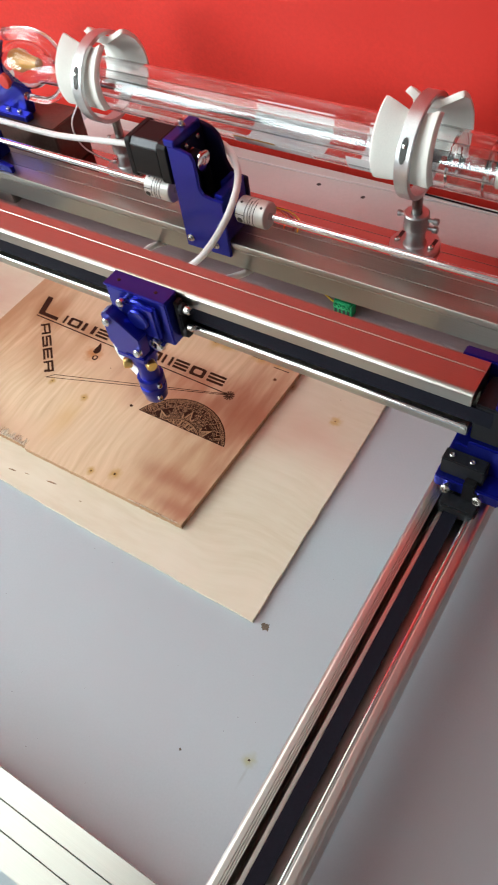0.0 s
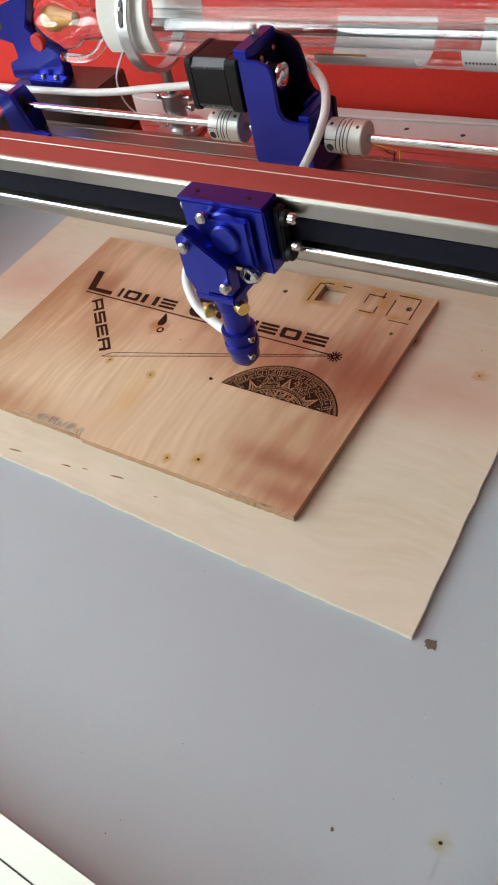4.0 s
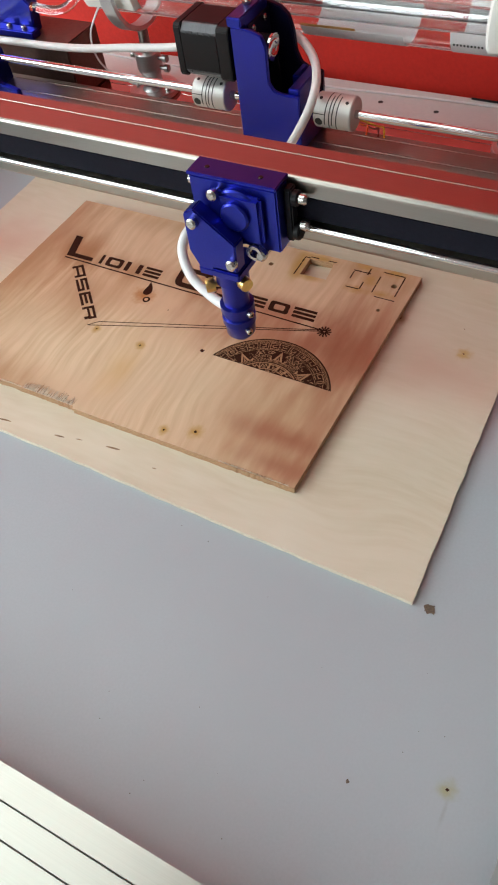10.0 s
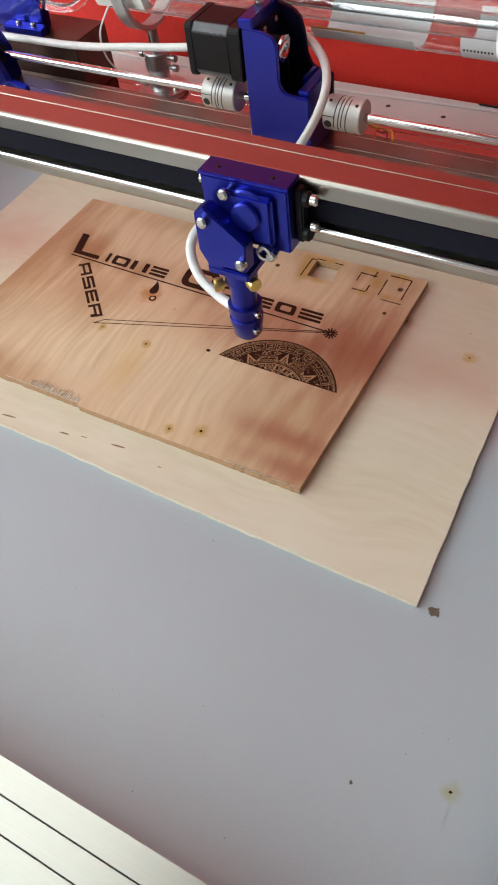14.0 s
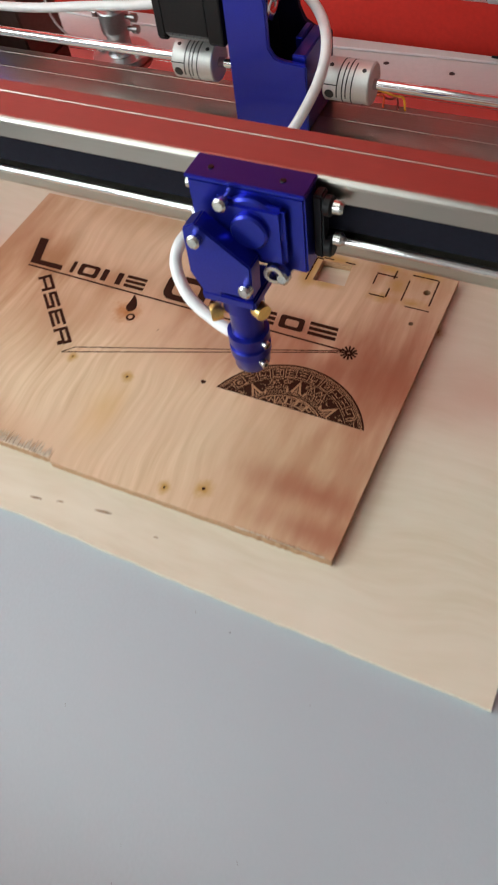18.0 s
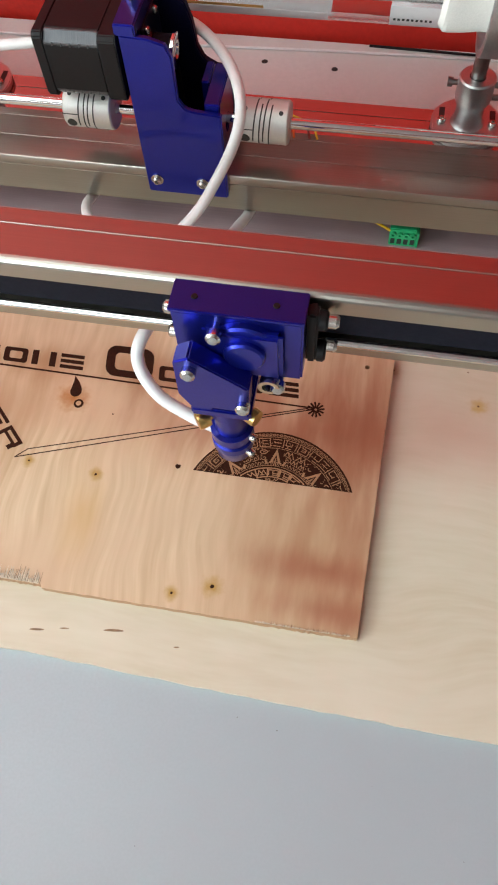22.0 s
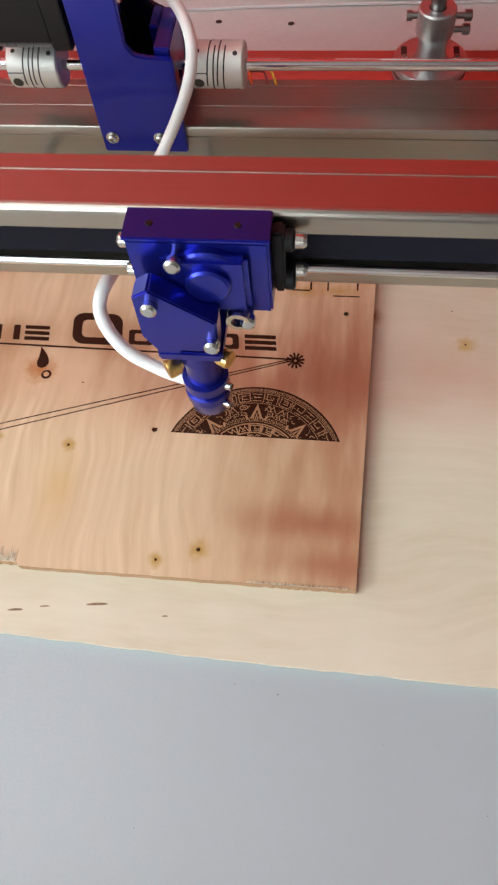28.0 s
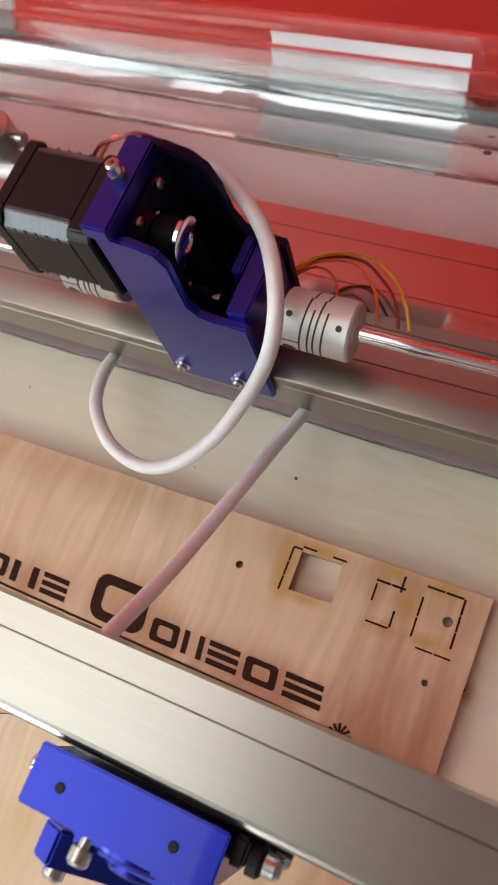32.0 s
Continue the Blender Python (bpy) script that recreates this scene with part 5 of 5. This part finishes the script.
def glyph_band(name, r0, r1, n, w, taken=(), kinds=(0, 1, 2, 3, 4, 5)):
    """Cells of thin-lined frames, hooks, curls and bars, as the carved signs look."""
    bm = B()
    cell = math.pi / n
    for k in range(n):
        mid = math.degrees((k + 0.5) * cell)
        if any(abs(mid - t) < s for t, s in taken):
            continue
        flip = random.random() < 0.5

        def m(u, v):
            u = 1 - u if flip else u
            return (r0 + (r1 - r0) * v, (k + 0.1 + 0.8 * u) * cell)
        kind = random.choice(kinds)
        ring = [m(0.5 + 0.36 * math.cos(a * math.pi / 5), 0.5 + 0.36 * math.sin(a * math.pi / 5)) for a in range(11)]
        curl = [m(0.5 + (0.1 + 0.035 * a) * math.cos(a * 0.62), 0.5 + (0.1 + 0.035 * a) * math.sin(a * 0.62)) for a in range(12)]
        for line in {0: ([m(0, 0), m(1, 0), m(1, 1), m(0, 1), m(0, 0)], [m(0.3, 0.3), m(0.7, 0.3), m(0.7, 0.7), m(0.3, 0.7)]),
                     1: ([m(0, 0), m(0, 1), m(1, 1), m(1, 0.35), m(0.45, 0.35), m(0.45, 0.65)], [m(0.45, 0.02), m(1, 0.02)]),
                     2: (ring, [m(0.45, 0.5), m(0.55, 0.5)]),
                     3: (curl, [m(0, 0.05), m(0.3, 0.05)], [m(0.75, 0.95), m(1, 0.95)]),
                     4: ([m(0, 0), m(0, 1)], [m(0.25, 0.1), m(1, 0.1)], [m(0.25, 0.5), m(0.85, 0.5)], [m(0.25, 0.9), m(1, 0.9)]),
                     5: ([m(0, 0.05), m(0.3, 0.95), m(0.5, 0.3), m(0.75, 0.95), m(1, 0.05)], [m(0.3, 0.05), m(0.7, 0.05)])}[kind]:
            stroke(bm, line, w)
    if len(bm.faces):
        part(name, bm, M_BARE, plate)
    else:
        bm.free()


RAYS = (90, 45, 135)
near_rays = [(t, 10) for t in RAYS]
bm = B()
for k in range(70):
    a, da = (k + 0.5) * math.pi / 70, 0.0165
    stroke(bm, [(46.9 + 0.62 * math.cos(j * math.pi / 3), a + da * math.sin(j * math.pi / 3)) for j in range(7)], 0.32)
part("ornament_bead", bm, M_BARE, plate, "rim of small bare rings")
band("ornament_line", 45.5, 45.75, 120, 1.0)
glyph_band("ornament_glyph", 39.4, 44.7, 17, 0.42, kinds=(0, 1, 4, 0, 1))
band("ornament_line", 38.3, 38.55, 120, 1.0)
glyph_band("ornament_glyph", 34.2, 37.6, 15, 0.45, near_rays, (2, 3, 3, 5))
glyph_band("ornament_glyph", 30.6, 33.6, 22, 0.36, near_rays, (3, 1, 5))
bm = B()
for k in range(46):
    a = (k + 0.5) * math.pi / 46
    stroke(bm, [(28.0, a - 0.022), (29.3, a - 0.018), (29.7, a), (29.3, a + 0.018), (28.0, a + 0.022)], 0.3)
part("ornament_scallop", bm, M_BARE, plate, "row of small bare arches")
band("ornament_line", 27.1, 27.35, 110, 1.0)
band("ornament_line", 25.3, 26.0, 100, 1.0)
glyph_band("ornament_glyph", 21.4, 24.6, 11, 0.55, (), (4, 1, 5))
bm = B()
for k in range(12):
    stroke(bm, [(20.4, k * math.pi / 11), (25.3, k * math.pi / 11)], 0.75)
part("ornament_divider", bm, M_BARE, plate)
band("ornament_line", 19.9, 20.6, 90, 1.0)
glyph_band("ornament_glyph", 17.9, 19.4, 14, 0.36)
bm = B()
for k in range(330):
    r, a = random.choice((random.uniform(30.4, 37.8), random.uniform(39.2, 44.9))), random.uniform(0.25, math.pi - 0.25)
    if any(abs(math.degrees(a) - t) < 7 for t in RAYS) and r < 38:
        continue
    b = random.uniform(0, math.pi)
    l = random.uniform(0.3, 0.8)
    stroke(bm, [(r, a), (r + l * math.cos(b), a + l * math.sin(b) / r)], random.uniform(0.22, 0.34))
part("ornament_fleck", bm, M_BARE, plate, "small bare flecks in the burnt ground")
for t in RAYS:
    bm = B()
    a = radians(t)
    c, s = math.cos(a), math.sin(a)

    def at(r, w):
        return (CX + r * c - w * s, CY + r * s + w * c)
    for m in (1, -1):
        inlay(bm, [at(28.6, m * 3.4), at(38.2, 0), at(34.4, 0), at(29.2, m * 1.7)][::m])
        inlay(bm, [at(28.2, m * 3.8), at(30.4, m * 5.4), at(30.0, m * 6.3), at(27.6, m * 5.2)][::m])
        inlay(bm, [at(27.2, m * 1.0), at(33.0, 0), at(31.0, 0), at(27.2, m * 0.4)][::m])
    part("ornament_ray", bm, M_BARE, plate, "bare wood pointed ray")
# pale torn veneer along the front edge: a ragged patch, loose fibres on it and dark slits between them
random.seed(3)


def torn(x0, x1, edge, deep, pitch, name):
    x, upper = x0, []
    while x < x1:
        upper.append((x, edge(x) + random.uniform(0.1, 0.35) * deep))
        upper.append((x + pitch * random.uniform(0.2, 0.7), edge(x) + deep * random.uniform(0.3, 1.0)))
        x += pitch
    lower = [(p[0], edge(p[0]) + 0.25) for p in reversed(upper)]
    patch = part(name, prism(B(), upper + lower, "z", PT, PT + 0.12), M_SHEET_EDGE, plate, "pale torn wood fibres", smooth=None)
    bm, dark = B(), B()
    x = x0
    while x < x1:
        x += pitch * random.uniform(0.5, 1.2)
        l, w, y = deep * random.uniform(0.4, 1.1), random.uniform(0.1, 0.25), edge(x) + 0.3
        if random.random() < 0.5:
            vs = [bm.verts.new(p) for p in ((x - w, y, PT + 0.1), (x + w, y, PT + 0.1), (x + random.uniform(-0.5, 0.5), y + l, PT + 0.14), (x, y + 0.4, PT + 0.45))]
            for q in ((0, 1, 3), (1, 2, 3), (2, 0, 3), (0, 2, 1)):
                bm.faces.new([vs[k] for k in q])
        else:
            prism(dark, [(x - w * 0.6, y + 0.1), (x + w * 0.6, y + 0.1), (x + w * 0.2, y + l), (x - w * 0.2, y + l)], "z", PT + 0.121, PT + 0.2)
    part("fibre", bm, M_SHEET, patch, smooth=None)
    part("slit", dark, M_BURN_SOFT, patch, smooth=None)


torn(-213, -169, lambda x: 1.2, 8.5, 1.0, "torn_veneer")
torn(-236, -214, lambda x: 1.2, 1.6, 1.3, "torn_veneer")
torn(-52, -3, lambda x: 0.2 - 0.9 * (-x) / 166, 1.5, 0.9, "torn_veneer")
